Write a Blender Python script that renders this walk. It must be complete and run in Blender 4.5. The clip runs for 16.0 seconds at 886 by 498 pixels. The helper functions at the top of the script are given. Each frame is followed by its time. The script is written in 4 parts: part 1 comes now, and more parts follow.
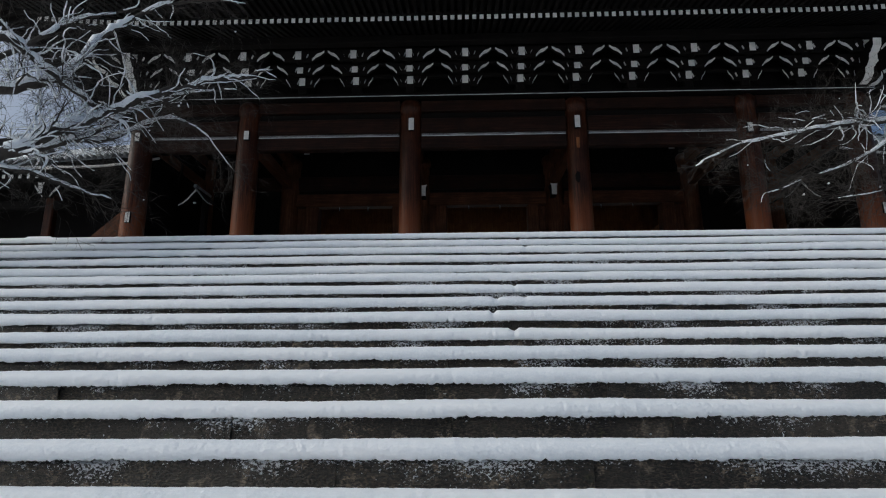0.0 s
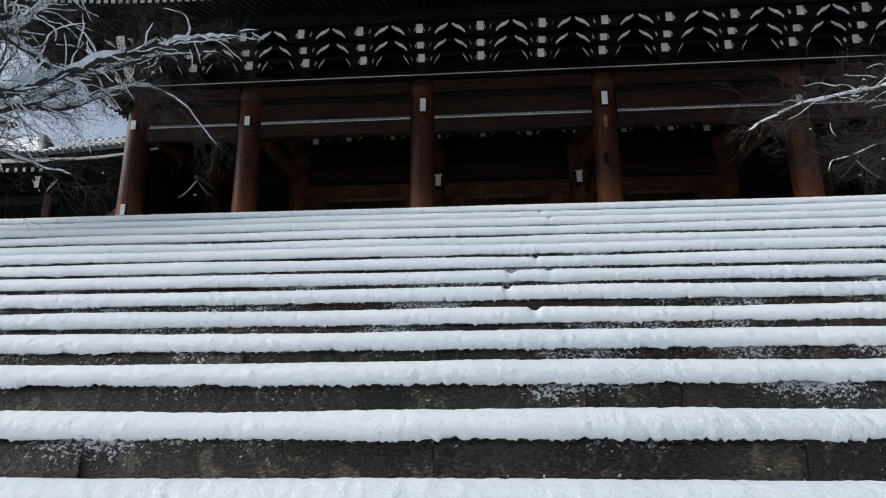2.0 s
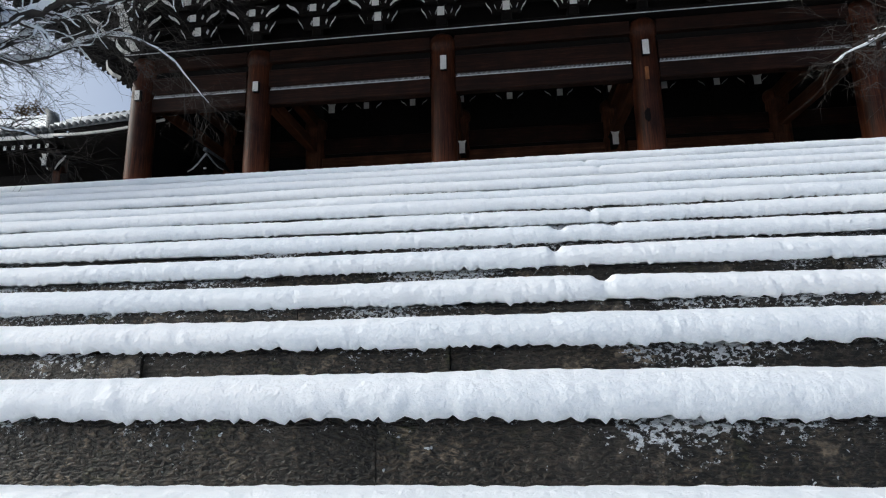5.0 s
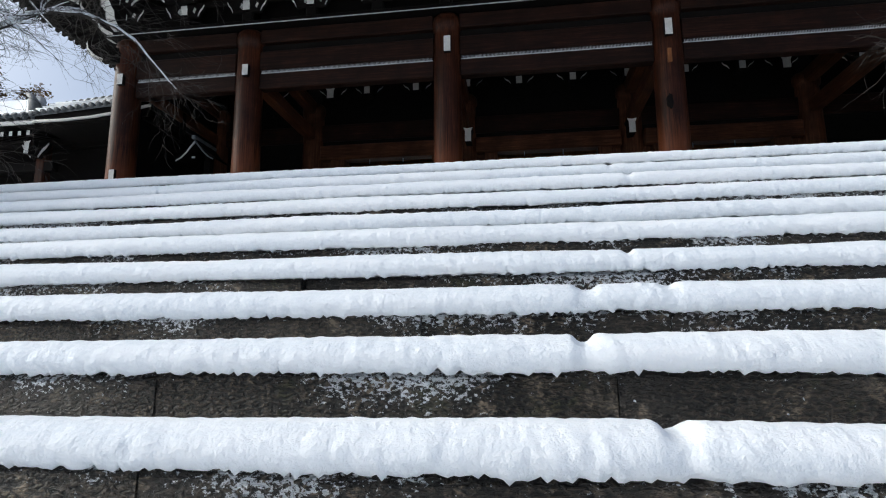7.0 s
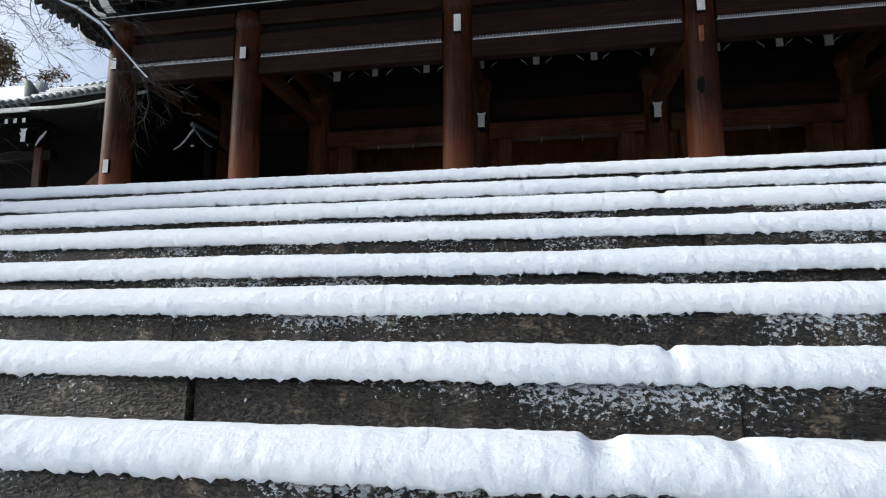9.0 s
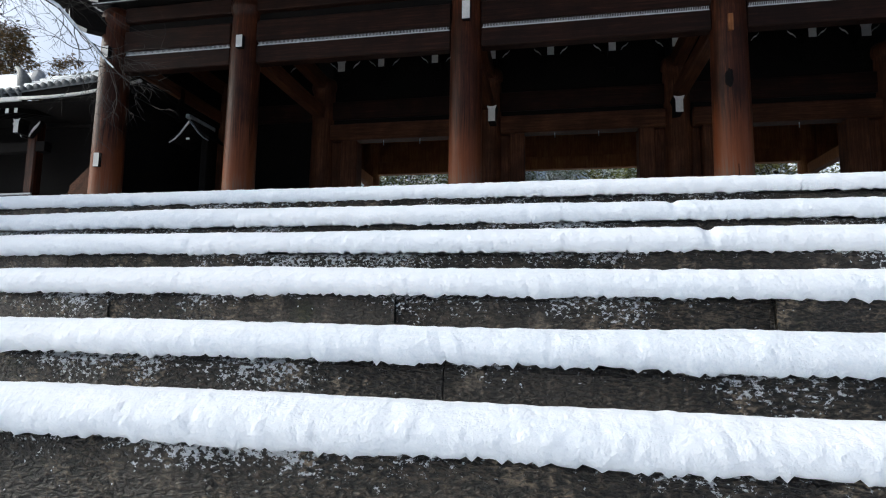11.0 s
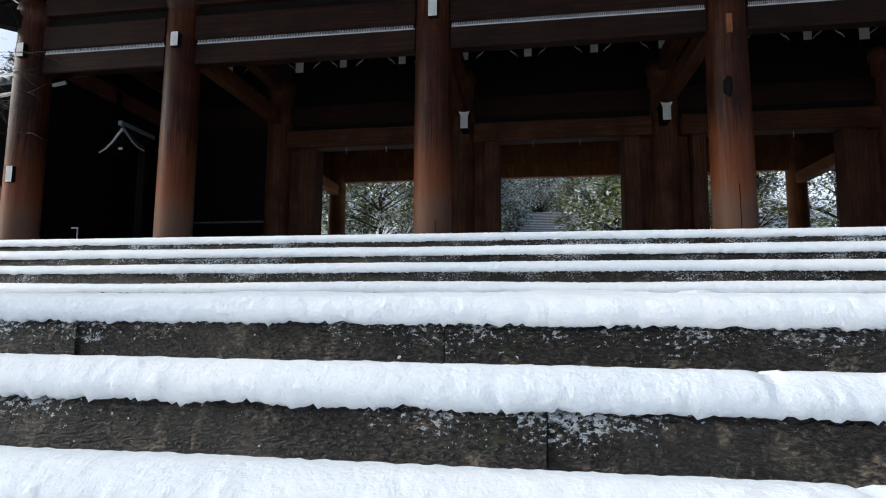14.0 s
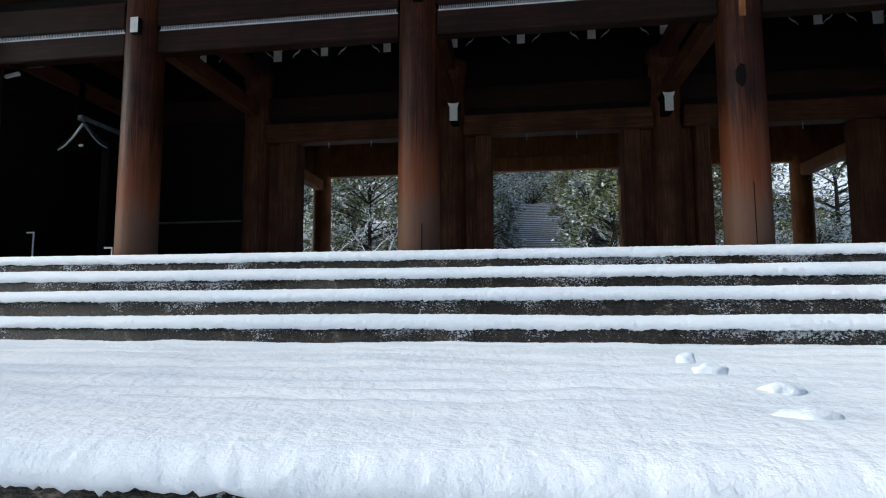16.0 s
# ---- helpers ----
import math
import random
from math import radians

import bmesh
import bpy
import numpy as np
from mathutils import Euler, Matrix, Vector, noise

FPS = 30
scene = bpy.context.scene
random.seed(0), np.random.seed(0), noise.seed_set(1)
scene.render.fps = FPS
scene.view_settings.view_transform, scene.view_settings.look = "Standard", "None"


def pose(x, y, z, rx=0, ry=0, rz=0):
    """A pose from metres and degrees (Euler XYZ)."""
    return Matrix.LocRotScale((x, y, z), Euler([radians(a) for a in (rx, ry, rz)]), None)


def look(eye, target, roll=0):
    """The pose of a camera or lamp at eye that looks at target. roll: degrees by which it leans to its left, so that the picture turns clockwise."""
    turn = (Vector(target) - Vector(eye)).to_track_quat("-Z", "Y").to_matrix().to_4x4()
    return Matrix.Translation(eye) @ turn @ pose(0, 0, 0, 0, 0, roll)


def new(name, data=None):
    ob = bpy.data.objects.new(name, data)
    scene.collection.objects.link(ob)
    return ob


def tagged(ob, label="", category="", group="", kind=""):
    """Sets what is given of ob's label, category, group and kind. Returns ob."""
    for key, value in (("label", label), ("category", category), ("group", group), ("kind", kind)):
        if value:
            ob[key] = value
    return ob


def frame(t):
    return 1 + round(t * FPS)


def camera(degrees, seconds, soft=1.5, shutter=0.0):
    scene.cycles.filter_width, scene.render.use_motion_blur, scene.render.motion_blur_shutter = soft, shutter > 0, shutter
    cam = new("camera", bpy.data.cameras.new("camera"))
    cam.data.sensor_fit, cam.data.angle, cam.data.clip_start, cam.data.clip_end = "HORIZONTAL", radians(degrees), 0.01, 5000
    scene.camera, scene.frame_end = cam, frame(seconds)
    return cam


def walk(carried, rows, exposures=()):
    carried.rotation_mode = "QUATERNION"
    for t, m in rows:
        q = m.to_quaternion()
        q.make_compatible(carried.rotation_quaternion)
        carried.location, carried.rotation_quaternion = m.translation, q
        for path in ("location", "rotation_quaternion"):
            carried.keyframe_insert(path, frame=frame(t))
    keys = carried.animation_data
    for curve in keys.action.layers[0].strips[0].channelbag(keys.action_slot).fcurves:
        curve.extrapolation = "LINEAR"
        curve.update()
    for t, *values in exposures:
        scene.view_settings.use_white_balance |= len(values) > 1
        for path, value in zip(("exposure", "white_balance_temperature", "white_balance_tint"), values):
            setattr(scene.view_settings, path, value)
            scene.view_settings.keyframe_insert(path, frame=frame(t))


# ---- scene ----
cam = camera(75.99, 16.0, soft=1.1)
PATH = [
    (0, (0.018, 0.136, 1.214), (-0.035, 2.083, 1.668), -0.28),
    (0.5, (0.080, 0.541, 1.200), (0.007, 2.484, 1.667), -0.28),
    (1, (0.120, 0.909, 1.205), (0.023, 2.851, 1.673), -0.13),
    (1.5, (0.135, 1.297, 1.216), (0.013, 3.238, 1.682), -0.23),
    (2, (0.175, 1.646, 1.197), (0.043, 3.587, 1.661), -0.37),
    (2.5, (0.154, 1.954, 1.200), (0.013, 3.897, 1.653), -0.60),
    (3, (0.157, 2.191, 1.201), (-0.009, 4.136, 1.637), -0.65),
    (3.5, (0.175, 2.321, 1.217), (-0.017, 4.266, 1.644), -0.81),
    (6, (0.087, 3.463, 1.631), (-0.150, 5.416, 1.990), -0.86),
    (6.5, (0.074, 3.705, 1.818), (-0.164, 5.660, 2.167), -0.66),
    (7, (0.165, 3.951, 1.875), (-0.097, 5.906, 2.204), -0.47),
    (7.5, (0.221, 4.220, 2.062), (-0.048, 6.176, 2.382), -0.43),
    (8, (0.209, 4.421, 2.142), (-0.067, 6.379, 2.442), -0.43),
    (8.5, (0.212, 4.582, 2.286), (-0.082, 6.539, 2.572), -0.10),
    (9, (0.275, 4.802, 2.359), (-0.053, 6.757, 2.623), -0.00),
    (11.5, (0.313, 5.799, 2.917), (-0.059, 7.751, 3.147), 0.89),
    (12, (0.241, 6.039, 3.096), (-0.121, 7.993, 3.325), 0.87),
    (12.5, (0.260, 6.214, 3.148), (-0.101, 8.169, 3.371), 0.81),
    (13, (0.309, 6.476, 3.299), (-0.046, 8.431, 3.523), 0.72),
    (13.5, (0.310, 6.676, 3.325), (-0.011, 8.638, 3.546), 0.59),
    (14, (0.290, 6.957, 3.502), (-0.003, 8.923, 3.723), 0.31),
    (14.5, (0.305, 7.136, 3.537), (0.030, 9.105, 3.753), 0.13),
    (15, (0.361, 7.379, 3.672), (0.083, 9.349, 3.879), -0.16),
    (15.5, (0.317, 7.570, 3.689), (0.050, 9.542, 3.889), -0.26),
    (16, (0.250, 7.814, 3.873), (-0.018, 9.788, 4.058), -0.23),
]
walk(cam, [(t, look(eye, target, roll)) for t, eye, target, roll in PATH],
     exposures=[(0, -0.98, 5750, 2), (1, -0.78, 5750, 2), (2, -0.52, 5750, 2), (3.5, -0.40, 5750, 2), (7, -0.25, 5700, 2), (11.5, -0.06, 5700, 2), (14.5, -0.06, 5650, 1), (16, -0.12, 5450, 0)])

# ---------- world, sun, exposure ----------
SUN_ELEV, SUN_ROT = radians(36), radians(262)
world = bpy.data.worlds.new("overcast_sky")
scene.world = world
world.use_nodes = True
wn = world.node_tree.nodes
sky = wn.new("ShaderNodeTexSky")
sky.sky_type = "NISHITA"
sky.sun_disc = False
sky.sun_elevation, sky.sun_rotation = SUN_ELEV, SUN_ROT
sky.air_density = 0.7
sky.dust_density = 8.0
sky.ozone_density = 1.0
wn["Background"].inputs["Strength"].default_value = 0.2
world.node_tree.links.new(sky.outputs[0], wn["Background"].inputs["Color"])
sun_data = bpy.data.lights.new("sun", "SUN")
sun_data.energy, sun_data.angle, sun_data.color = 0.5, radians(50), (1.0, 0.97, 0.93)
sun = new("sun", sun_data)
sun_way = Vector((math.sin(SUN_ROT) * math.cos(SUN_ELEV), math.cos(SUN_ROT) * math.cos(SUN_ELEV), math.sin(SUN_ELEV)))
sun.matrix_world = look(sun_way * 60, (0, 0, 0))

# ---------- materials ----------

def material(name, rough=0.7, spec=0.4):
    m = bpy.data.materials.new(name)
    m.use_nodes = True
    t = m.node_tree
    b = t.nodes["Principled BSDF"]
    b.inputs["Roughness"].default_value = rough
    b.inputs["Specular IOR Level"].default_value = spec
    return m, t, b


def node(t, kind, **values):
    n = t.nodes.new(kind)
    for key, v in values.items():
        n.inputs[key.replace("_", " ")].default_value = v
    return n


def coords(t, scale=(1, 1, 1), per_object=False):
    tc = t.nodes.new("ShaderNodeTexCoord")
    mp = t.nodes.new("ShaderNodeMapping")
    mp.inputs["Scale"].default_value = scale
    t.links.new(tc.outputs["Object"], mp.inputs["Vector"])
    if per_object:
        oi = t.nodes.new("ShaderNodeObjectInfo")
        mu = t.nodes.new("ShaderNodeMath")
        mu.operation = "MULTIPLY"
        mu.inputs[1].default_value = 57.0
        t.links.new(oi.outputs["Random"], mu.inputs[0])
        t.links.new(mu.outputs[0], mp.inputs["Location"])
    return mp.outputs[0]


def world_coords(t, scale=(1, 1, 1)):
    g = t.nodes.new("ShaderNodeNewGeometry")
    mp = t.nodes.new("ShaderNodeMapping")
    mp.inputs["Scale"].default_value = scale
    t.links.new(g.outputs["Position"], mp.inputs["Vector"])
    return mp.outputs[0]


def noise_tex(t, vec, scale, detail=4, rough=0.6, distort=0.0):
    n = node(t, "ShaderNodeTexNoise", Scale=scale, Detail=detail, Roughness=rough, Distortion=distort)
    t.links.new(vec, n.inputs["Vector"])
    return n.outputs["Fac"]


def ramp(t, fac, stops):
    r = t.nodes.new("ShaderNodeValToRGB")
    e = r.color_ramp.elements
    e[0].position, e[0].color = stops[0][0], (*stops[0][1], 1)
    e[1].position, e[1].color = stops[-1][0], (*stops[-1][1], 1)
    for p, c in stops[1:-1]:
        x = e.new(p)
        x.color = (*c, 1)
    t.links.new(fac, r.inputs["Fac"])
    return r.outputs["Color"]


def mix(t, fac, a, b, mode="MIX"):
    m = t.nodes.new("ShaderNodeMix")
    m.data_type, m.blend_type = "RGBA", mode
    for sock, v in ((m.inputs[0], fac), (m.inputs[6], a), (m.inputs[7], b)):
        if isinstance(v, (int, float)):
            sock.default_value = v
        elif isinstance(v, tuple):
            sock.default_value = (*v, 1)
        else:
            t.links.new(v, sock)
    return m.outputs[2]


def maths(t, op, a, b=0.0):
    m = t.nodes.new("ShaderNodeMath")
    m.operation = op
    for sock, v in zip(m.inputs, (a, b)):
        if isinstance(v, (int, float)):
            sock.default_value = v
        else:
            t.links.new(v, sock)
    return m.outputs[0]


def bump(t, b, height, strength, dist=0.02, before=None):
    n = node(t, "ShaderNodeBump", Strength=strength, Distance=dist)
    t.links.new(height, n.inputs["Height"])
    if before is not None:
        t.links.new(before, n.inputs["Normal"])
    t.links.new(n.outputs[0], b.inputs["Normal"])
    return n.outputs[0]


def snow_material():
    m, t, b = material("snow", 0.75, 0.3)
    v = world_coords(t)
    big = noise_tex(t, v, 2.2, 3)
    fine = noise_tex(t, v, 60, 5, 0.7)
    mid = noise_tex(t, v, 24, 5, 0.62)
    c = ramp(t, big, [(0.3, (0.86, 0.88, 0.90)), (0.7, (0.91, 0.92, 0.93))])
    # blue-grey bands along x paint the shading of snow ripples into the colour
    shade_bands = noise_tex(t, world_coords(t, (0.45, 5.0, 1.5)), 1.0, 4, 0.6, 0.4)
    c = mix(t, ramp(t, shade_bands, [(0.42, (0.85, 0.85, 0.85)), (0.58, (0, 0, 0))]), c, (0.74, 0.79, 0.84))
    c = mix(t, ramp(t, fine, [(0.35, (1, 1, 1)), (0.6, (0, 0, 0))]), c, (0.85, 0.88, 0.91))
    t.links.new(c, b.inputs["Base Color"])
    n = bump(t, b, mid, 0.45, 0.024)
    bump(t, b, fine, 0.45, 0.008, n)
    return m


def stone_material():
    """Dark wet chiselled granite with tool marks, lichen, moss and dusted snow."""
    m, t, b = material("wet_stone", 0.4, 0.5)
    v = coords(t, (1, 1, 1), True)
    w = world_coords(t)
    big = noise_tex(t, v, 2.3, 4)
    grain = noise_tex(t, v, 90, 4, 0.7)
    # short level tool marks, deep on some blocks and worn away on others
    marks = noise_tex(t, coords(t, (1.0, 1.0, 2.2), True), 46, 3, 0.55, 0.5)
    worn = ramp(t, noise_tex(t, w, 1.7, 3, 0.6), [(0.38, (0.4, 0.4, 0.4)), (0.54, (1, 1, 1))])
    stain = noise_tex(t, coords(t, (2.4, 2.4, 0.5), True), 2.6, 4, 0.65)
    c = ramp(t, big, [(0.28, (0.012, 0.010, 0.008)), (0.52, (0.028, 0.023, 0.018)), (0.75, (0.062, 0.050, 0.036))])
    c = mix(t, ramp(t, stain, [(0.52, (0, 0, 0)), (0.72, (0.7, 0.7, 0.7))]), c, (0.08, 0.068, 0.052))
    c = mix(t, ramp(t, grain, [(0.55, (0, 0, 0)), (0.72, (0.5, 0.5, 0.5))]), c, (0.11, 0.098, 0.082))
    c = mix(t, ramp(t, noise_tex(t, v, 6, 3), [(0.62, (0, 0, 0)), (0.72, (0.5, 0.5, 0.5))]), c, (0.035, 0.045, 0.012))
    # pale round lichen blotches
    c = mix(t, ramp(t, noise_tex(t, coords(t, (6, 6, 5), True), 1.6, 4, 0.6, 0.5), [(0.56, (0, 0, 0)), (0.66, (0.85, 0.85, 0.85))]), c, (0.17, 0.14, 0.105))
    # relief shading painted over the tool marks: pits darkened, ridges brightened
    c = mix(t, worn, c, mix(t, 1.0, c, ramp(t, marks, [(0.38, (0.10, 0.10, 0.10)), (0.49, (0.7, 0.7, 0.7)), (0.60, (2.4, 2.25, 2.05))]), "MULTIPLY"))
    # snow blown on to the rough face: broken flakes inside uneven patches
    patch = noise_tex(t, w, 1.3, 4, 0.62)
    flake = noise_tex(t, coords(t, (40, 40, 58), True), 1.3, 6, 0.7, 0.2)
    pm = ramp(t, patch, [(0.44, (0, 0, 0)), (0.60, (0.17, 0.17, 0.17))])
    sep = t.nodes.new("ShaderNodeSeparateXYZ")
    t.links.new(coords(t), sep.inputs[0])
    ledge = maths(t, "MULTIPLY", maths(t, "ADD", sep.outputs[2], 0.085), 1.3)
    tot = maths(t, "ADD", maths(t, "ADD", flake, pm), ledge)
    f = ramp(t, tot, [(0.715, (0, 0, 0)), (0.745, (1, 1, 1))])
    specks = ramp(t, noise_tex(t, v, 34, 2, 0.5), [(0.735, (0, 0, 0)), (0.75, (1, 1, 1))])
    c = mix(t, f, c, (0.88, 0.90, 0.92))
    c = mix(t, specks, c, (0.85, 0.88, 0.91))
    t.links.new(c, b.inputs["Base Color"])
    n = bump(t, b, mix(t, 1.0, worn, marks, "MULTIPLY"), 1.0, 0.10)
    n = bump(t, b, grain, 0.35, 0.004, n)
    bump(t, b, f, 0.6, 0.02, n)
    return m


def wood_material(name, dark, mid, light, axis="z", rough=0.62, foot_tone=0.0):
    """Weathered cedar; the grain runs along axis, lighter and more orange towards the foot where the last argument is
    set.
    """
    m, t, b = material(name, rough, 0.16)
    s = {"z": (14, 14, 0.55), "x": (0.55, 14, 14), "y": (14, 0.55, 14)}[axis]
    v = coords(t, s, True)
    g = noise_tex(t, v, 1.6, 5, 0.65, 0.6)
    fine = noise_tex(t, v, 7.5, 4, 0.7)
    blot = noise_tex(t, coords(t, (1, 1, 1), True), 1.4, 4, 0.6)
    c = ramp(t, g, [(0.28, dark), (0.5, mid), (0.74, light)])
    c = mix(t, ramp(t, blot, [(0.35, (0.75, 0.75, 0.75)), (0.65, (0, 0, 0))]), c, dark)
    c = mix(t, ramp(t, fine, [(0.35, (0.6, 0.6, 0.6)), (0.5, (0, 0, 0))]), c, tuple(k * 0.45 for k in dark))
    if foot_tone:
        sep = t.nodes.new("ShaderNodeSeparateXYZ")
        t.links.new(coords(t, (1, 1, 1)), sep.inputs[0])
        edge = maths(t, "ADD", sep.outputs[2], maths(t, "MULTIPLY", g, -2.2))
        k = ramp(t, maths(t, "MULTIPLY", edge, 0.25), [(0.05, (foot_tone, foot_tone, foot_tone)), (0.46, (0, 0, 0))])
        c = mix(t, k, c, mix(t, g, (0.40, 0.12, 0.042), (0.11, 0.036, 0.016)))
        foot = ramp(t, maths(t, "MULTIPLY", edge, 0.25), [(-0.0, (0.6, 0.6, 0.6)), (0.12, (0, 0, 0))])
        c = mix(t, foot, c, (0.15, 0.115, 0.085))
    t.links.new(c, b.inputs["Base Color"])
    n = bump(t, b, g, 0.35, 0.01)
    bump(t, b, fine, 0.4, 0.004, n)
    return m


def plain_material(name, a, bcol, scale=6.0, rough=0.7, strength=0.3, dist=0.01):
    m, t, b = material(name, rough, 0.35)
    v = coords(t, (1, 1, 1), True)
    n1, n2 = noise_tex(t, v, scale, 4), noise_tex(t, v, scale * 9, 4, 0.7)
    c = ramp(t, n1, [(0.3, a), (0.7, bcol)])
    c = mix(t, ramp(t, n2, [(0.3, (0.4, 0.4, 0.4)), (0.55, (0, 0, 0))]), c, tuple(k * 0.6 for k in a))
    t.links.new(c, b.inputs["Base Color"])
    bump(t, b, n2, strength, dist)
    return m


def leaf_material(name, a, bcol, snow):
    """Leaves that differ from one to the next; a share of them carries snow."""
    m, t, b = material(name, 0.55, 0.3)
    g = t.nodes.new("ShaderNodeNewGeometry")
    r = g.outputs["Random Per Island"]
    c = ramp(t, r, [(0.0, a), (1.0 - snow - 0.02, bcol), (1.0 - snow + 0.02, (0.72, 0.76, 0.8))])
    t.links.new(c, b.inputs["Base Color"])
    return m


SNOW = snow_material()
STONE = stone_material()
PILLAR = wood_material("pillar_wood", (0.012, 0.0045, 0.0024), (0.052, 0.0155, 0.007), (0.13, 0.041, 0.016), "z", 0.45, 0.8)
# front beams darkened and inner cross beams lightened in colour after their light
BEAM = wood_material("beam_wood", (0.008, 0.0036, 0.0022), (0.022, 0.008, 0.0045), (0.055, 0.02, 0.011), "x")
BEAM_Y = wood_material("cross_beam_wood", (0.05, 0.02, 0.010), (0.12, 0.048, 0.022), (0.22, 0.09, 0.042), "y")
POST = wood_material("door_post_wood", (0.036, 0.014, 0.007), (0.10, 0.039, 0.018), (0.20, 0.082, 0.038), "z")
# paler copy of the beam wood, with the doorway's light in its colour
LINTEL = wood_material("lit_lintel_wood", (0.03, 0.012, 0.006), (0.09, 0.035, 0.016), (0.18, 0.072, 0.034), "x")
# back row's daylight is painted in as paler orange; also the bare plug
WARM = wood_material("lit_back_and_plug_wood", (0.17, 0.065, 0.023), (0.36, 0.15, 0.055), (0.5, 0.23, 0.10), "z")
# near-black albedo: the gloom under eaves and indoors is put into this colour
DARK = wood_material("shaded_wood", (0.003, 0.0022, 0.0018), (0.006, 0.0045, 0.0036), (0.012, 0.008, 0.006), "y", 0.8)
PAINT = plain_material("chalk_paint", (0.62, 0.61, 0.58), (0.78, 0.77, 0.74), 5, 0.8)
TILE = plain_material("roof_tile", (0.09, 0.10, 0.105), (0.20, 0.21, 0.215), 7, 0.5)
BARK = plain_material("bark", (0.022, 0.019, 0.017), (0.065, 0.056, 0.048), 9, 0.85, 0.6)
METAL = plain_material("grey_metal", (0.5, 0.51, 0.52), (0.68, 0.68, 0.68), 12, 0.35)
PAVING = plain_material("platform_stone", (0.10, 0.095, 0.085), (0.2, 0.185, 0.165), 2.5, 0.7)
FAR_STONE = plain_material("old_stair_stone", (0.2, 0.2, 0.195), (0.34, 0.34, 0.33), 3, 0.8)
LEAF_A = leaf_material("evergreen_leaf", (0.06, 0.085, 0.022), (0.32, 0.34, 0.10), 0.34)
LEAF_B = leaf_material("olive_leaf", (0.09, 0.10, 0.03), (0.36, 0.34, 0.11), 0.26)
LEAF_C = leaf_material("cedar_leaf", (0.10, 0.06, 0.02), (0.22, 0.14, 0.05), 0.12)
LEAF_S = leaf_material("snowy_leaf", (0.06, 0.08, 0.04), (0.20, 0.22, 0.11), 0.55)

# ---------- mesh helpers ----------


def mesh_of(name, bm, *mats):
    me = bpy.data.meshes.new(name)
    bm.to_mesh(me)
    bm.free()
    for m in mats:
        me.materials.append(m)
    return me


def smooth(me):
    for p in me.polygons:
        p.use_smooth = True
    return me


def empty(name, place=(0, 0, 0)):
    e = new(name)
    e.location = place
    return e


def put(name, me, parent=None, place=(0, 0, 0), turn=(0, 0, 0), label=""):
    ob = new(name, me)
    ob.location, ob.rotation_euler = place, turn
    if parent is not None:
        ob.parent = parent
    if label:
        tagged(ob, label)
    return ob


def part(name, bm, mat, parent, label=""):
    return put(name, mesh_of(name, bm, mat), parent, label=label)


def box(bm, lo, hi, bevel=0.0, mat=0):
    r = bmesh.ops.create_cube(bm, size=1.0)
    vs = r["verts"]
    for v in vs:
        v.co = Vector([lo[i] + (v.co[i] + 0.5) * (hi[i] - lo[i]) for i in range(3)])
    fs = list({f for v in vs for f in v.link_faces})
    for f in fs:
        f.material_index = mat
    if bevel:
        es = list({e for v in vs for e in v.link_edges})
        out = bmesh.ops.bevel(bm, geom=es, offset=bevel, segments=1, affect="EDGES")
        for f in out["faces"]:
            f.material_index = mat
    return bm


def new_box(lo, hi, bevel=0.02):
    return box(bmesh.new(), lo, hi, bevel)


def lathe(bm, profile, n=24, centre=(0, 0)):
    rings = []
    for r, z in profile:
        rings.append([bm.verts.new((centre[0] + r * math.cos(2 * math.pi * k / n), centre[1] + r * math.sin(2 * math.pi * k / n), z)) for k in range(n)])
    for a, b in zip(rings, rings[1:]):
        for k in range(n):
            bm.faces.new((a[k], a[(k + 1) % n], b[(k + 1) % n], b[k]))
    bm.faces.new(rings[0][::-1])
    bm.faces.new(rings[-1])
    return bm


def prism(bm, outline, depth, place=lambda u, v, w: (u, w, v), edge_mat=None):
    """Extrudes a closed outline of (u, v) by depth along w; edge_mat(i) gives a side's material."""
    n = len(outline)
    a = [bm.verts.new(place(u, v, -depth / 2)) for u, v in outline]
    b = [bm.verts.new(place(u, v, depth / 2)) for u, v in outline]
    bm.faces.new(a)
    bm.faces.new(b[::-1])
    for i in range(n):
        f = bm.faces.new((a[i], b[i], b[(i + 1) % n], a[(i + 1) % n]))
        if edge_mat:
            f.material_index = edge_mat(i)
    bmesh.ops.recalc_face_normals(bm, faces=bm.faces[:])
    return bm


def tube(verts, faces, pts, radii, sides=6, lift=0.0, flat=1.0):
    """Adds a tapered tube along pts to plain lists."""
    start = len(verts)
    n = len(pts)
    for i, p in enumerate(pts):
        d = (pts[min(i + 1, n - 1)] - pts[max(i - 1, 0)])
        d = d.normalized() if d.length > 1e-6 else Vector((0, 0, 1))
        u = d.cross(Vector((0, 0, 1)))
        u = u.normalized() if u.length > 0.05 else Vector((1, 0, 0))
        w = u.cross(d)
        r = radii[i]
        for k in range(sides):
            a = 2 * math.pi * k / sides
            verts.append(p + Vector((0, 0, lift * r)) + u * (r * math.cos(a)) + w * (r * flat * math.sin(a)))
    for i in range(n - 1):
        for k in range(sides):
            a, b = start + i * sides + k, start + i * sides + (k + 1) % sides
            faces.append((a, b, b + sides, a + sides))
    faces.append(tuple(start + k for k in range(sides))[::-1])
    faces.append(tuple(start + (n - 1) * sides + k for k in range(sides)))


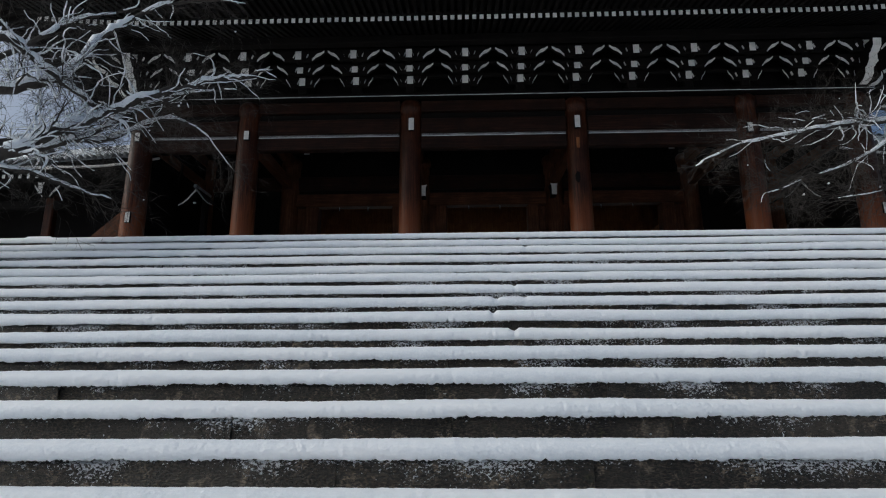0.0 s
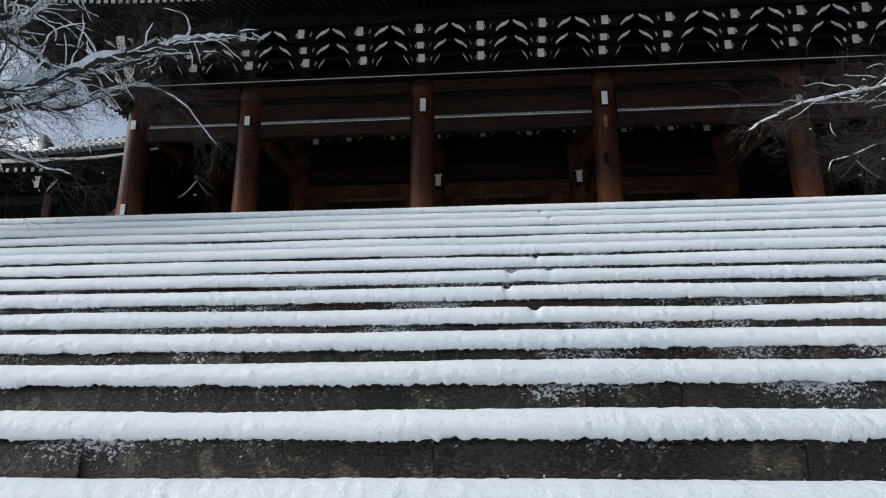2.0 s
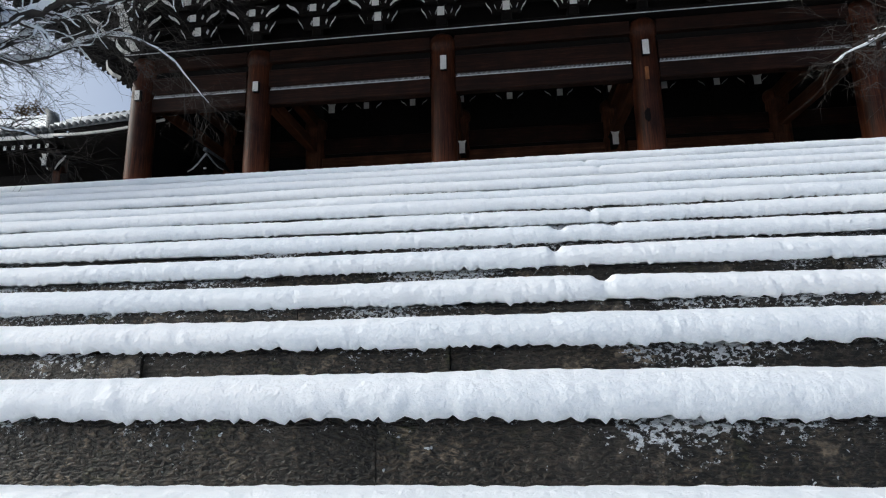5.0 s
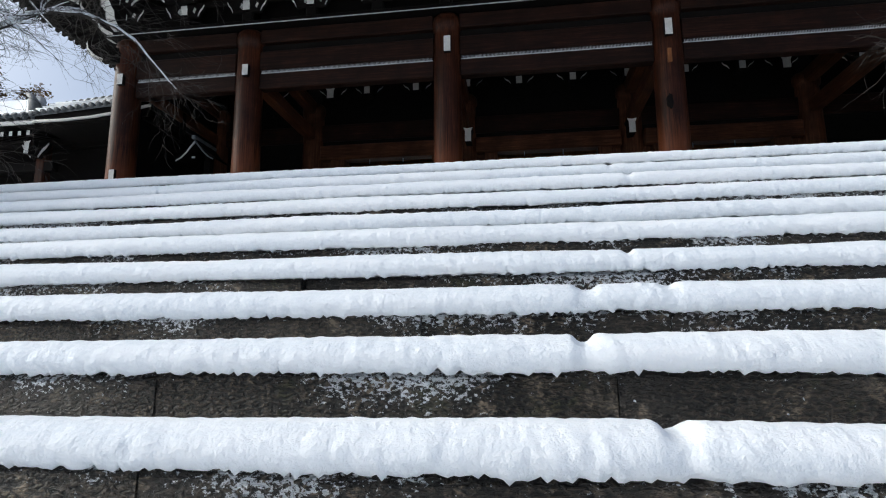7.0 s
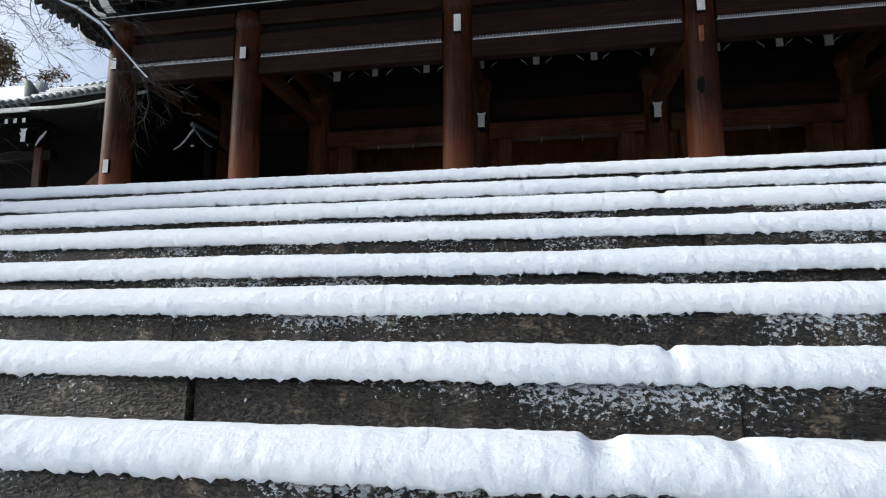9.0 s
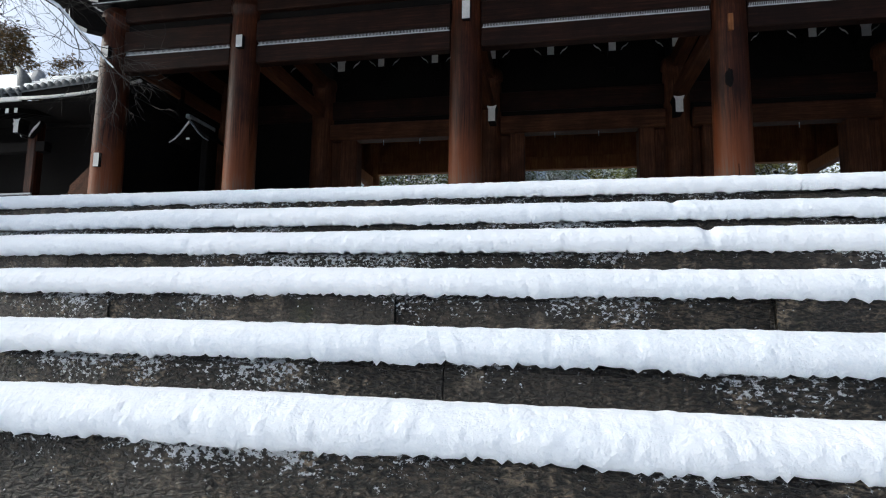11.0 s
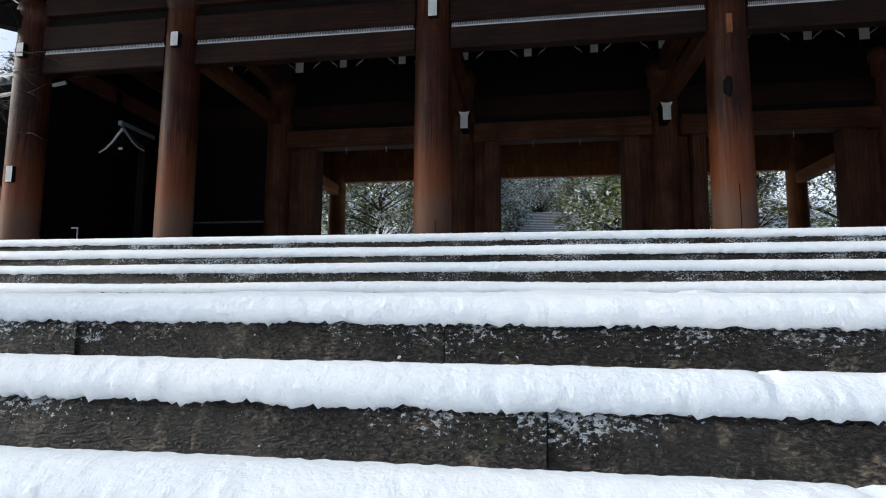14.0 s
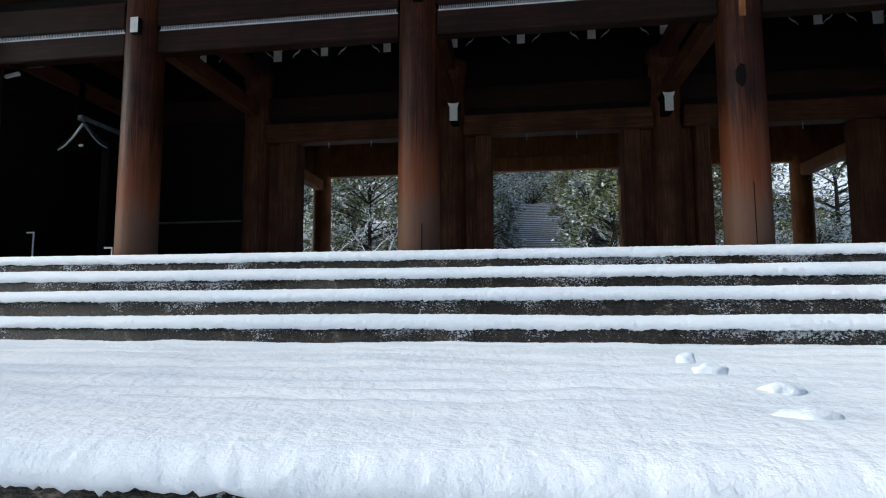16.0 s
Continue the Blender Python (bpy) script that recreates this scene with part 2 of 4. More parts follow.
def raw_mesh(name, verts, faces, mat, soft=True):
    me = bpy.data.meshes.new(name)
    me.from_pydata([tuple(v) for v in verts], [], faces)
    me.materials.append(mat)
    if soft:
        me.polygons.foreach_set("use_smooth", [True] * len(me.polygons))
    return me


# ---------- plan ----------
STAIR_L, STAIR_R = -9.7, 12.2
# nose y and tread z of every step, the sixteen of the lower flight first; then the four of the upper flight
STEPS = [(2.77, 0.36), (3.19, 0.568), (3.60, 0.778), (4.018, 0.988), (4.446, 1.201), (4.88, 1.393), (5.316, 1.58), (5.741, 1.789),
         (6.145, 1.992), (6.541, 2.194), (6.938, 2.403), (7.345, 2.587), (7.771, 2.813), (8.186, 3.031), (8.59, 3.236), (9.007, 3.463)]
UPPER = [(12.01, 3.675), (12.315, 3.885), (12.61, 4.075), (12.87, 4.255)]
FLOOR_Z = 4.30
PILLAR_X = (-10.56, -6.94, -1.51, 3.97, 9.50, 13.08)
FRONT_Y, MID_Y, BACK_Y = 17.62, 22.55, 27.70
R_PILLAR = 0.36

# ---------- ground ----------


def ground_height(x, y):
    ramp_z = min(max((y - 2.9) * 0.44, 0.0), 4.18)
    z = ramp_z
    if y > 36:
        z += min((y - 36) * 0.33, 34) * min(1, 0.6 + abs(x - 1.4) * 0.02)
    if abs(x) > 16 and y > 3:
        z += 0.25 * noise.noise((x * 0.2, y * 0.2, 3))
    z += 0.05 * noise.noise((x * 0.6, y * 0.6, 0))
    if STAIR_L + 0.1 < x < STAIR_R - 0.1 and 2.9 < y < 13.5:
        z -= 0.75
    elif -14.3 < x < 15.5 and 12.8 < y < 31:
        z = 4.0
    if -1.8 < x < 4.6 and y > 38:
        z -= 1.2
    return z


def build_ground():
    xs = [-220, -120, -80, -50, -35, -25] + [-20 + i for i in range(0, 11)] + [-9.75, -9.5] + [-8 + 2 * i for i in range(10)] + [11.9, 12.3] + [13 + i for i in range(0, 12)] + [30, 40, 60, 90, 140, 220]
    ys = [-150, -60, -25, -12, -6, -3] + [-1 + 0.5 * i for i in range(0, 32)] + [15 + i for i in range(0, 30)] + [48, 52, 58, 66, 76, 90, 110, 140, 190, 260]
    verts = [(x, y, ground_height(x, y)) for y in ys for x in xs]
    n = len(xs)
    faces = [(j * n + i, j * n + i + 1, (j + 1) * n + i + 1, (j + 1) * n + i) for j in range(len(ys) - 1) for i in range(n - 1)]
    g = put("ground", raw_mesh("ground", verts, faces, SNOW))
    tagged(g, "snow-covered ground rising beside the stone steps", "ground", kind="structure")


build_ground()

# ---------- snow on the steps ----------


# notches in the snow's crest: x, half width, depth, by step
BITES = {6: [(0.52, 0.06, 0.6)], 7: [(0.36, 0.05, 0.6)], 8: [(0.42, 0.07, 0.5), (0.72, 0.05, 0.3)], 9: [(0.66, 0.04, 0.4)], 13: [(1.0, 0.05, 0.4)], 14: [(0.94, 0.04, 0.3)]}


def snow_bank(name, nose_y, z, back_y, thick, seed, x0=STAIR_L, x1=STAIR_R, fine=(-3.6, 4.6), label=""):
    """A soft layer of snow on one tread, rolled over the stone's nose with a ragged lower lip."""
    xs = []
    x = x0
    while x < x1:
        xs.append(x)
        x += 0.014 if fine[0] < x < fine[1] else 0.045
    xs.append(x1)
    depth = back_y - nose_y
    prof = [(depth + 0.02, 0.06), (depth * 0.85, 0.30), (depth * 0.66, 0.58), (depth * 0.48, 0.85), (depth * 0.32, 0.96), (depth * 0.2, 1.0), (depth * 0.12, 0.96), (0.028, 0.84), (0.0, 0.68), (-0.018, 0.48), (-0.024, 0.26), (-0.019, 0.08), (-0.008, -0.06), (0.012, -0.02)]
    if depth > 1:
        prof = [(depth - 0.045 * k, 1.0) for k in range(int((depth - 0.32) / 0.045))] + [(0.30, 1.02), (0.2, 1.02), (0.12, 0.98), (0.06, 0.9)] + prof[7:]
    bites = [(bx, bw * 0.75, bd * 0.6) for bx, bw, bd in BITES.get(seed - 1, [])]
    verts, faces = [], []
    n = len(prof)
    for x in xs:
        wide = noise.noise((x * 0.55, seed * 3.1, 0.0))
        mid = noise.noise((x * 2.6, seed * 5.7, 1.0))
        small = noise.noise((x * 9.0, seed * 7.3, 2.0))
        tiny = noise.noise((x * 27.0, seed * 9.1, 3.0))
        th = thick * (1 + (0.15 * wide + 0.03 * mid) * (0.3 if depth > 1 else 1))
        edge = 0.003 * mid + 0.012 * wide
        drip = 0.007 * mid + 0.006 * small + 0.010 * tiny + 0.014 * noise.noise((x * 58.0, seed, 6.0))
        bite = 0.0
        for bx, bw, bd in bites:
            bite = max(bite, bd * max(0.0, 1 - ((x - bx) / bw) ** 2))
        for i, (dy, h) in enumerate(prof):
            k = 0.8 * noise.noise((x * 24.0, i * 2.9 + seed, seed * 2.3)) + 0.8 * noise.noise((x * 43.0, i * 3.7, seed * 1.7))
            back = i < 2 and depth < 1
            front = max(0.0, 1 - dy / 0.1) if dy < 0.1 else 0.0
            y = nose_y + dy - edge * front - 0.0055 * k * front + (0.0 if back else 0.02 * bite * front)
            zz = z + th * h * (1 - 0.7 * bite * (1 if 0.02 < dy < 0.24 else 0.2)) + 0.004 * k * (0 if i > n - 3 else 1)
            if depth > 1 and dy > 0.3:
                zz += 0.035 * noise.noise((x * 0.3, (dy + seed) * 4.0, 4.0)) + 0.022 * noise.noise((x * 1.1, dy * 8.0, 5.0)) + 0.012 * noise.noise((x * 3.4, dy * 15.0, 6.0))
            if h < 0.5:
                zz -= drip * (1 - h)
            verts.append((x, y, zz))
    for i in range(len(xs) - 1):
        for j in range(n - 1):
            a = i * n + j
            faces.append((a, a + 1, a + n + 1, a + n))
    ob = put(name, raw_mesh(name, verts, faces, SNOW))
    tagged(ob, label or "thick white snow lying along a stone step", "snow", "snow on the steps", "stuff")
    return ob


levels = STEPS + UPPER
for i, (ny, nz) in enumerate(levels):
    back = levels[i + 1][0] + 0.012 if i + 1 < len(levels) else ny + 1.25
    land = i == 15
    snow_bank("landing_snow" if land else "step_snow", ny, nz, back, 0.112 if land else 0.098 if i > 15 else 0.104 + 0.0006 * i, i + 1,
              label="deep rippled snow covering the stair landing" if land else "")
# loose lumps of snow on the landing and on the treads below risers


def snow_lump(place, size, seed):
    bm = bmesh.new()
    bmesh.ops.create_icosphere(bm, subdivisions=3, radius=1.0)
    for v in bm.verts:
        k = 1 + 0.35 * noise.noise(v.co * 1.6 + Vector((seed, 0, 0)))
        v.co = Vector((v.co.x * size[0] * k, v.co.y * size[1] * k, v.co.z * size[2] * k))
    ob = put("snow_lump", smooth(mesh_of("snow_lump", bm, SNOW)), None, place)
    tagged(ob, "small loose lump of snow on the steps", "snow lump", "loose snow lumps")


lumps = [((1.04, 10.72, 3.59), (0.045, 0.04, 0.035)), ((1.02, 10.31, 3.585), (0.065, 0.045, 0.03)), ((1.09, 9.83, 3.58), (0.06, 0.045, 0.025)), ((0.97, 9.41, 3.575), (0.085, 0.05, 0.022)),
         ((-1.15, 8.94, 3.26), (0.08, 0.05, 0.03)), ((-0.90, 8.94, 3.26), (0.09, 0.05, 0.035)), ((-0.67, 8.94, 3.26), (0.08, 0.06, 0.045)),
         ((-0.22, 7.70, 2.62), (0.07, 0.05, 0.045)), ((0.0, 7.70, 2.615), (0.08, 0.05, 0.035)), ((-1.45, 7.70, 2.62), (0.09, 0.05, 0.04)), ((-1.24, 7.28, 2.43), (0.09, 0.05, 0.04))]
for i, (p, s) in enumerate(lumps):
    snow_lump(p, s, i * 3.7)

# ---------- the gate ----------
gate = empty("temple_gate", (1.3, FRONT_Y, FLOOR_Z))
tagged(gate, "huge dark timber temple gate with round pillars and white-painted bracket ends", "temple gate")
GATE_INV = Matrix.Translation((-1.3, -FRONT_Y, -FLOOR_Z))


def gpart(name, bm, mats, parent=None, label="", soft=False):
    """A part of the gate, modelled in world metres."""
    if not isinstance(mats, tuple):
        mats = (mats,)
    me = mesh_of(name, bm, *mats)
    if soft:
        smooth(me)
    ob = put(name, me, parent or gate, label=label)
    ob.matrix_parent_inverse = GATE_INV
    return ob


def hang(ob, parent):
    """Makes ob a sub-part of a gate part, both modelled in world metres."""
    ob.parent = parent
    ob.matrix_parent_inverse = parent.matrix_basis.inverted()
    return ob


def gput(name, me, place, turn=(0, 0, 0), parent=None, label=""):
    ob = put(name, me, parent or gate, place, turn, label)
    if parent is None:
        ob.matrix_parent_inverse = GATE_INV
    return ob


PLATE_Z = 10.36


def pillar_mesh(top, mat, r=R_PILLAR):
    h = top
    prof = [(r * 1.02, 0), (r * 1.03, 0.6), (r * 1.02, h * 0.4), (r * 0.99, h * 0.7), (r * 0.96, h * 0.90), (r * 0.93, h * 0.925), (r * 1.06, h * 0.935), (r * 1.09, h * 0.96), (r * 1.0, h * 0.985), (r * 0.78, h)]
    bm = lathe(bmesh.new(), [(a, z) for a, z in prof], 36)
    for v in bm.verts:
        k = 0.006 * noise.noise((v.co.x * 3, v.co.y * 3, v.co.z * 0.6))
        v.co.x *= 1 + k
        v.co.y *= 1 + k
    me = mesh_of("pillar", bm, mat)
    return smooth(me)


front_me = pillar_mesh(PLATE_Z - FLOOR_Z, PILLAR)
mid_me = pillar_mesh(PLATE_Z - FLOOR_Z, POST, 0.40)
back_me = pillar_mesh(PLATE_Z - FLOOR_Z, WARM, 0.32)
base_bm = lathe(bmesh.new(), [(0.58, -0.1), (0.58, 0.0), (0.5, 0.08), (0.40, 0.11)], 28)
base_me = smooth(mesh_of("base_stone", base_bm, PAVING))


def nose_mesh(w, h, d, flare=0.0):
    """A projecting beam end whose face is painted white."""
    bm = bmesh.new()
    o = [(-w / 2, 0), (w / 2, 0), (w / 2 * 1.0, h * 0.72), (w / 2 + flare, h), (w / 4, h * 0.94), (-w / 4, h * 0.94), (-w / 2 - flare, h), (-w / 2, h * 0.72)] if flare else [(-w / 2, 0), (w / 2, 0), (w / 2, h), (-w / 2, h)]
    prism(bm, o, d)
    for f in bm.faces:
        f.material_index = 1 if f.normal.y < -0.7 else 0
    return mesh_of("beam_nose", bm, DARK, PAINT)


NOSE_TALL, NOSE_SHORT = nose_mesh(0.17, 0.42, 0.12), nose_mesh(0.16, 0.30, 0.12)
NOSE_IN = nose_mesh(0.20, 0.48, 0.5, 0.05)
SIDE_NOSE = nose_mesh(0.15, 0.34, 0.14)
for i, x in enumerate(PILLAR_X):
    for y, me in ((FRONT_Y, front_me), (MID_Y, mid_me), (BACK_Y, back_me)):
        p = gput("pillar", me, (x, y, FLOOR_Z))
        put("base_stone", base_me, p)
        if y == FRONT_Y:
            mid_bay = i in (2, 3)
            put("beam_nose", NOSE_TALL if mid_bay else NOSE_SHORT, p, ((0.08, 0.08, 0.05, -0.05, -0.10, -0.12)[i], -0.40, (9.17 if mid_bay else 8.93) - FLOOR_Z), label="white-painted beam end")
        if y == MID_Y and i in (2, 3):
            put("beam_nose", NOSE_IN, p, (0.16 if i == 2 else -0.10, -0.62, 8.42 - FLOOR_Z), label="white-painted carved beam end")
for x in (PILLAR_X[0] + 0.06, PILLAR_X[-1] + 0.1):
    gput("beam_nose", SIDE_NOSE, (x, FRONT_Y - 0.36, 6.18), label="white-painted low beam end")
gput("beam_nose", nose_mesh(0.2, 0.12, 0.2), (-9.78, FRONT_Y + 0.05, 8.66))
# mortise plate, knot hollow and long drying crack on the pillar beside the middle bay
gpart("nail_plate", new_box((3.87, 17.235, 8.50), (3.97, 17.29, 8.86), 0.01), WARM, label="bare wooden plug let into the pillar")
bm = bmesh.new()
bmesh.ops.create_uvsphere(bm, u_segments=20, v_segments=12, radius=1)
for v in bm.verts:
    q = 1 + 0.45 * noise.noise(v.co * 1.7)
    v.co = Vector((3.86 + v.co.x * 0.085 * q, 17.268 + v.co.y * 0.02, 7.52 + v.co.z * 0.17 * q))
gpart("knot", bm, DARK, label="dark hollow knot in the pillar", soft=True)
for a, x in ((0.014, 3.94), (0.010, -1.40)):
    gpart("crack", new_box((x, FRONT_Y - R_PILLAR - 0.012, FLOOR_Z), (x + a, FRONT_Y - R_PILLAR + 0.06, 5.75 if x > 0 else 5.2), 0.002), DARK)

# beams between the front pillars: lower tie, upper tie, and the wall plate on the pillar heads
for a, b in zip(PILLAR_X, PILLAR_X[1:]):
    x0, x1 = a + R_PILLAR - 0.02, b - R_PILLAR + 0.02
    low = 8.66
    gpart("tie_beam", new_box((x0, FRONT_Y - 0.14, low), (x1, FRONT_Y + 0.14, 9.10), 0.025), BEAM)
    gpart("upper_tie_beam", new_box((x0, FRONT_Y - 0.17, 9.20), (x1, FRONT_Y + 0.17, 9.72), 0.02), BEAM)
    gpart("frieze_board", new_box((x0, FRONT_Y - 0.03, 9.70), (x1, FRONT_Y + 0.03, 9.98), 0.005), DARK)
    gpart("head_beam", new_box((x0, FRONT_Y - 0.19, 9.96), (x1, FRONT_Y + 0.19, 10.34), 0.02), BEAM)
    strip = gpart("spike_rail", new_box((x0 + 0.03, FRONT_Y - 0.12, 9.10), (x1 - 0.03, FRONT_Y - 0.09, 9.125), 0.003), METAL, label="bird-spike strip along the tie beam")
    verts, faces = [], []
    x = x0 + 0.05
    while x < x1 - 0.05:
        s = len(verts)
        verts += [(x, FRONT_Y - 0.112, 9.12), (x + 0.013, FRONT_Y - 0.112, 9.12), (x + 0.013, FRONT_Y - 0.10, 9.12), (x, FRONT_Y - 0.10, 9.12),
                  (x + 0.002, FRONT_Y - 0.11, 9.195), (x + 0.011, FRONT_Y - 0.11, 9.195), (x + 0.011, FRONT_Y - 0.102, 9.195), (x + 0.002, FRONT_Y - 0.102, 9.195)]
        faces += [(s, s + 1, s + 5, s + 4), (s + 1, s + 2, s + 6, s + 5), (s + 2, s + 3, s + 7, s + 6), (s + 3, s, s + 4, s + 7), (s + 4, s + 5, s + 6, s + 7)]
        x += 0.034
    sp = put("spike_strip", raw_mesh("spike_strip", verts, faces, METAL, False), gate)
    sp.matrix_parent_inverse = GATE_INV
    tagged(sp, "row of thin pale spikes", kind="stuff")
gpart("wall_plate", new_box((PILLAR_X[0] - 0.5, FRONT_Y - 0.36, 10.42), (PILLAR_X[-1] + 0.5, FRONT_Y + 0.36, 10.56), 0.015), DARK)
gpart("plate_edge", new_box((PILLAR_X[0] - 0.5, FRONT_Y - 0.385, 10.425), (PILLAR_X[-1] + 0.5, FRONT_Y - 0.362, 10.445), 0.002), METAL, label="thin pale edging on the wall plate")

# ---------- bracket complexes under the eaves ----------
TIERS = [(17.2, 10.98), (16.9, 11.26), (16.6, 11.59)]


def s_arm(reach, drop, thick, width):
    """A bracket arm running sideways from a cluster, its curved underside painted white. Local: x outward, z up, from the cluster's axis."""
    under = []
    inner, outer = reach
    for k in range(9):
        s = k / 8
        z = drop * (0.5 - 0.5 * math.cos(math.pi * s)) + 0.05 * math.sin(2 * math.pi * s)
        under.append((inner + (outer - inner) * s, -drop + z))
    top = [(u, v + thick * (1.0 - 0.5 * abs(2 * i / 8 - 1))) for i, (u, v) in enumerate(under)][::-1]
    bm = bmesh.new()
    outline = [(0.05, -drop)] + under + [(outer, thick * 0.7)] + [(0.05, thick * 0.9)]
    prism(bm, outline, width, edge_mat=lambda i: 0)
    # painted face strip proud of the arm's curved edge
    strip = under + top
    prism(bm, strip, 0.03, place=lambda u, v, w: (u, w - width / 2 - 0.012, v), edge_mat=lambda i: 1)
    for f in bm.faces:
        if f.calc_center_median().y < -width / 2 - 0.004:
            f.material_index = 1
    return mesh_of("bracket_arm", bm, DARK, PAINT)


ARMS = [s_arm((0.40, 0.56), 0.30, 0.05, 0.10), s_arm((0.42, 0.78), 0.30, 0.10, 0.12), s_arm((0.46, 0.845), 0.30, 0.115, 0.12)]
NOSES = [nose_mesh(0.20, 0.30, 0.9), nose_mesh(0.20, 0.22, 0.9), nose_mesh(0.20, 0.30, 0.9)]


def flare_block():
    bm = bmesh.new()
    o = [(-0.06, -0.10), (0.06, -0.10), (0.11, 0.02), (0.11, 0.10), (-0.11, 0.10), (-0.11, 0.02)]
    prism(bm, o, 0.2)
    for f in bm.faces:
        if f.normal.x * f.calc_center_median().x > 0 and f.normal.z < -0.2:
            f.material_index = 1
    return mesh_of("bearing_block", bm, DARK, PAINT)


BLOCK = flare_block()
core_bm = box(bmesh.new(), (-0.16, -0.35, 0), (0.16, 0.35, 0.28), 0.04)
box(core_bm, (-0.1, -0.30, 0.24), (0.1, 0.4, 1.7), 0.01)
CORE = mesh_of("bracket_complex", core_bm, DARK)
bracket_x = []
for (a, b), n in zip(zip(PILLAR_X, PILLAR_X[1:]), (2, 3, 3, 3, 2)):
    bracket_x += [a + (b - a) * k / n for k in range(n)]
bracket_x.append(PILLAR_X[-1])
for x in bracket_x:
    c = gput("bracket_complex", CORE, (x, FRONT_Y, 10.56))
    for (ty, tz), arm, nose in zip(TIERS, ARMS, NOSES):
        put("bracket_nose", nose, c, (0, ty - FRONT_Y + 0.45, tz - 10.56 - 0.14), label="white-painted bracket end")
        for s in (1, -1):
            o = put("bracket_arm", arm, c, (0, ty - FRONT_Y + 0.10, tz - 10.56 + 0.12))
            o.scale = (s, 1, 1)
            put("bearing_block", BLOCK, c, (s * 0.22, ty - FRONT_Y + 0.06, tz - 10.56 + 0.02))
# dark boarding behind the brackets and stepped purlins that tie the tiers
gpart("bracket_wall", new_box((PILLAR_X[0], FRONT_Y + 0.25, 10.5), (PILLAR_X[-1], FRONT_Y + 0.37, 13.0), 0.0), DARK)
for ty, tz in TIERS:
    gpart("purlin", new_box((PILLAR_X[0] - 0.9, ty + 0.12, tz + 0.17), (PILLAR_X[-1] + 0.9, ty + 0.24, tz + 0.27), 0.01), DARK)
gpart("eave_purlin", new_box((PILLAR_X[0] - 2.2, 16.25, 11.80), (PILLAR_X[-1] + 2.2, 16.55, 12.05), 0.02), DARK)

# corner brackets: three diagonal arms with carved white ends and outer side noses


def corner_nose():
    bm = bmesh.new()
    o = [(0.0, 0.0), (0.5, 0.0), (0.72, 0.06), (0.86, 0.20), (0.90, 0.42), (0.0, 0.42)]
    prism(bm, o, 0.26)
    for f in bm.faces:
        c = f.calc_center_median()
        f.material_index = 1 if c.x > 0.52 and abs(f.normal.y) < 0.5 and f.normal.z < 0.5 else 0
    return mesh_of("corner_arm", bm, DARK, PAINT)


CORNER = corner_nose()
for x, ang in ((PILLAR_X[0], radians(-135)), (PILLAR_X[-1], radians(-45))):
    c = gput("corner_bracket", CORE, (x, FRONT_Y, 10.42))
    s = -1 if x < 0 else 1
    for k in range(3):
        put("corner_arm", CORNER, c, (s * 0.30 * k, -0.30 * k, 0.05 + 0.34 * k), (0, 0, ang), "white-painted carved corner bracket end")
        put("corner_arm", CORNER, c, (s * 0.22 * k, 0.0, 0.05 + 0.34 * k), (0, 0, 0 if s > 0 else math.pi))
        put("corner_arm", CORNER, c, (s * 0.05, -0.25 * k, 0.05 + 0.34 * k), (0, 0, -math.pi / 2))
    gput("corner_arm", CORNER, (x + s * 0.08, FRONT_Y - 0.18, 9.62), (0, 0, ang), label="large white-painted corner beam end")

# ---------- eaves: two tiers of rafters with white ends, boards above ----------
EAVE_L, EAVE_R = -13.6, 16.2
roof = gpart("lower_roof", new_box((EAVE_L + 2, 16.0, 13.3), (EAVE_R - 2, 29.5, 13.5), 0.02), DARK, label="deep lower roof with rows of white-tipped rafters")


def rafter_mesh(length, w, h, slope):
    bm = bmesh.new()
    box(bm, (-w / 2, 0, -h / 2), (w / 2, length, h / 2))
    for v in bm.verts:
        v.co.z += v.co.y * slope
    for f in bm.faces:
        f.material_index = 1 if f.normal.y < -0.7 else 0
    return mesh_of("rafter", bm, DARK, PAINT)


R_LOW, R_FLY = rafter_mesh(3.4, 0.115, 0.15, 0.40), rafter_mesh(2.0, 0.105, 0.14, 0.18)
n_raft = 140


def lift_at(u):
    """Upward sweep of the eave towards its corners."""
    return 0.45 * max(0.0, abs(u) - 0.6) ** 2 / 0.16


for k in range(n_raft):
    x = EAVE_L + 0.25 + (EAVE_R - EAVE_L - 0.5) * k / (n_raft - 1)
    up = lift_at((x - 1.3) / 14.9)
    for me, y, z in ((R_LOW, 14.6, 11.47), (R_FLY, 13.35, 11.43)):
        if me is R_LOW and not (EAVE_L + 1.2 < x < EAVE_R - 1.2):
            continue
        o = put("rafter", me, None, (x, y, z + up))
        hang(o, roof)
S_LOW, S_FLY = rafter_mesh(3.4, 0.115, 0.15, 0.40), rafter_mesh(2.0, 0.105, 0.14, 0.18)
for side, x_low, x_fly, turn in ((-1, EAVE_L + 1.3, EAVE_L, -math.pi / 2), (1, EAVE_R - 1.3, EAVE_R, math.pi / 2)):
    for k in range(72):
        y = 13.6 + 18.2 * k / 71
        up = lift_at((y - 22.7) / 9.4)
        if 14.8 < y < 30.6:
            hang(put("rafter", S_LOW, None, (x_low, y, 11.47 + up), (0, 0, turn)), roof)
        hang(put("rafter", S_FLY, None, (x_fly, y, 11.43 + up), (0, 0, turn)), roof)


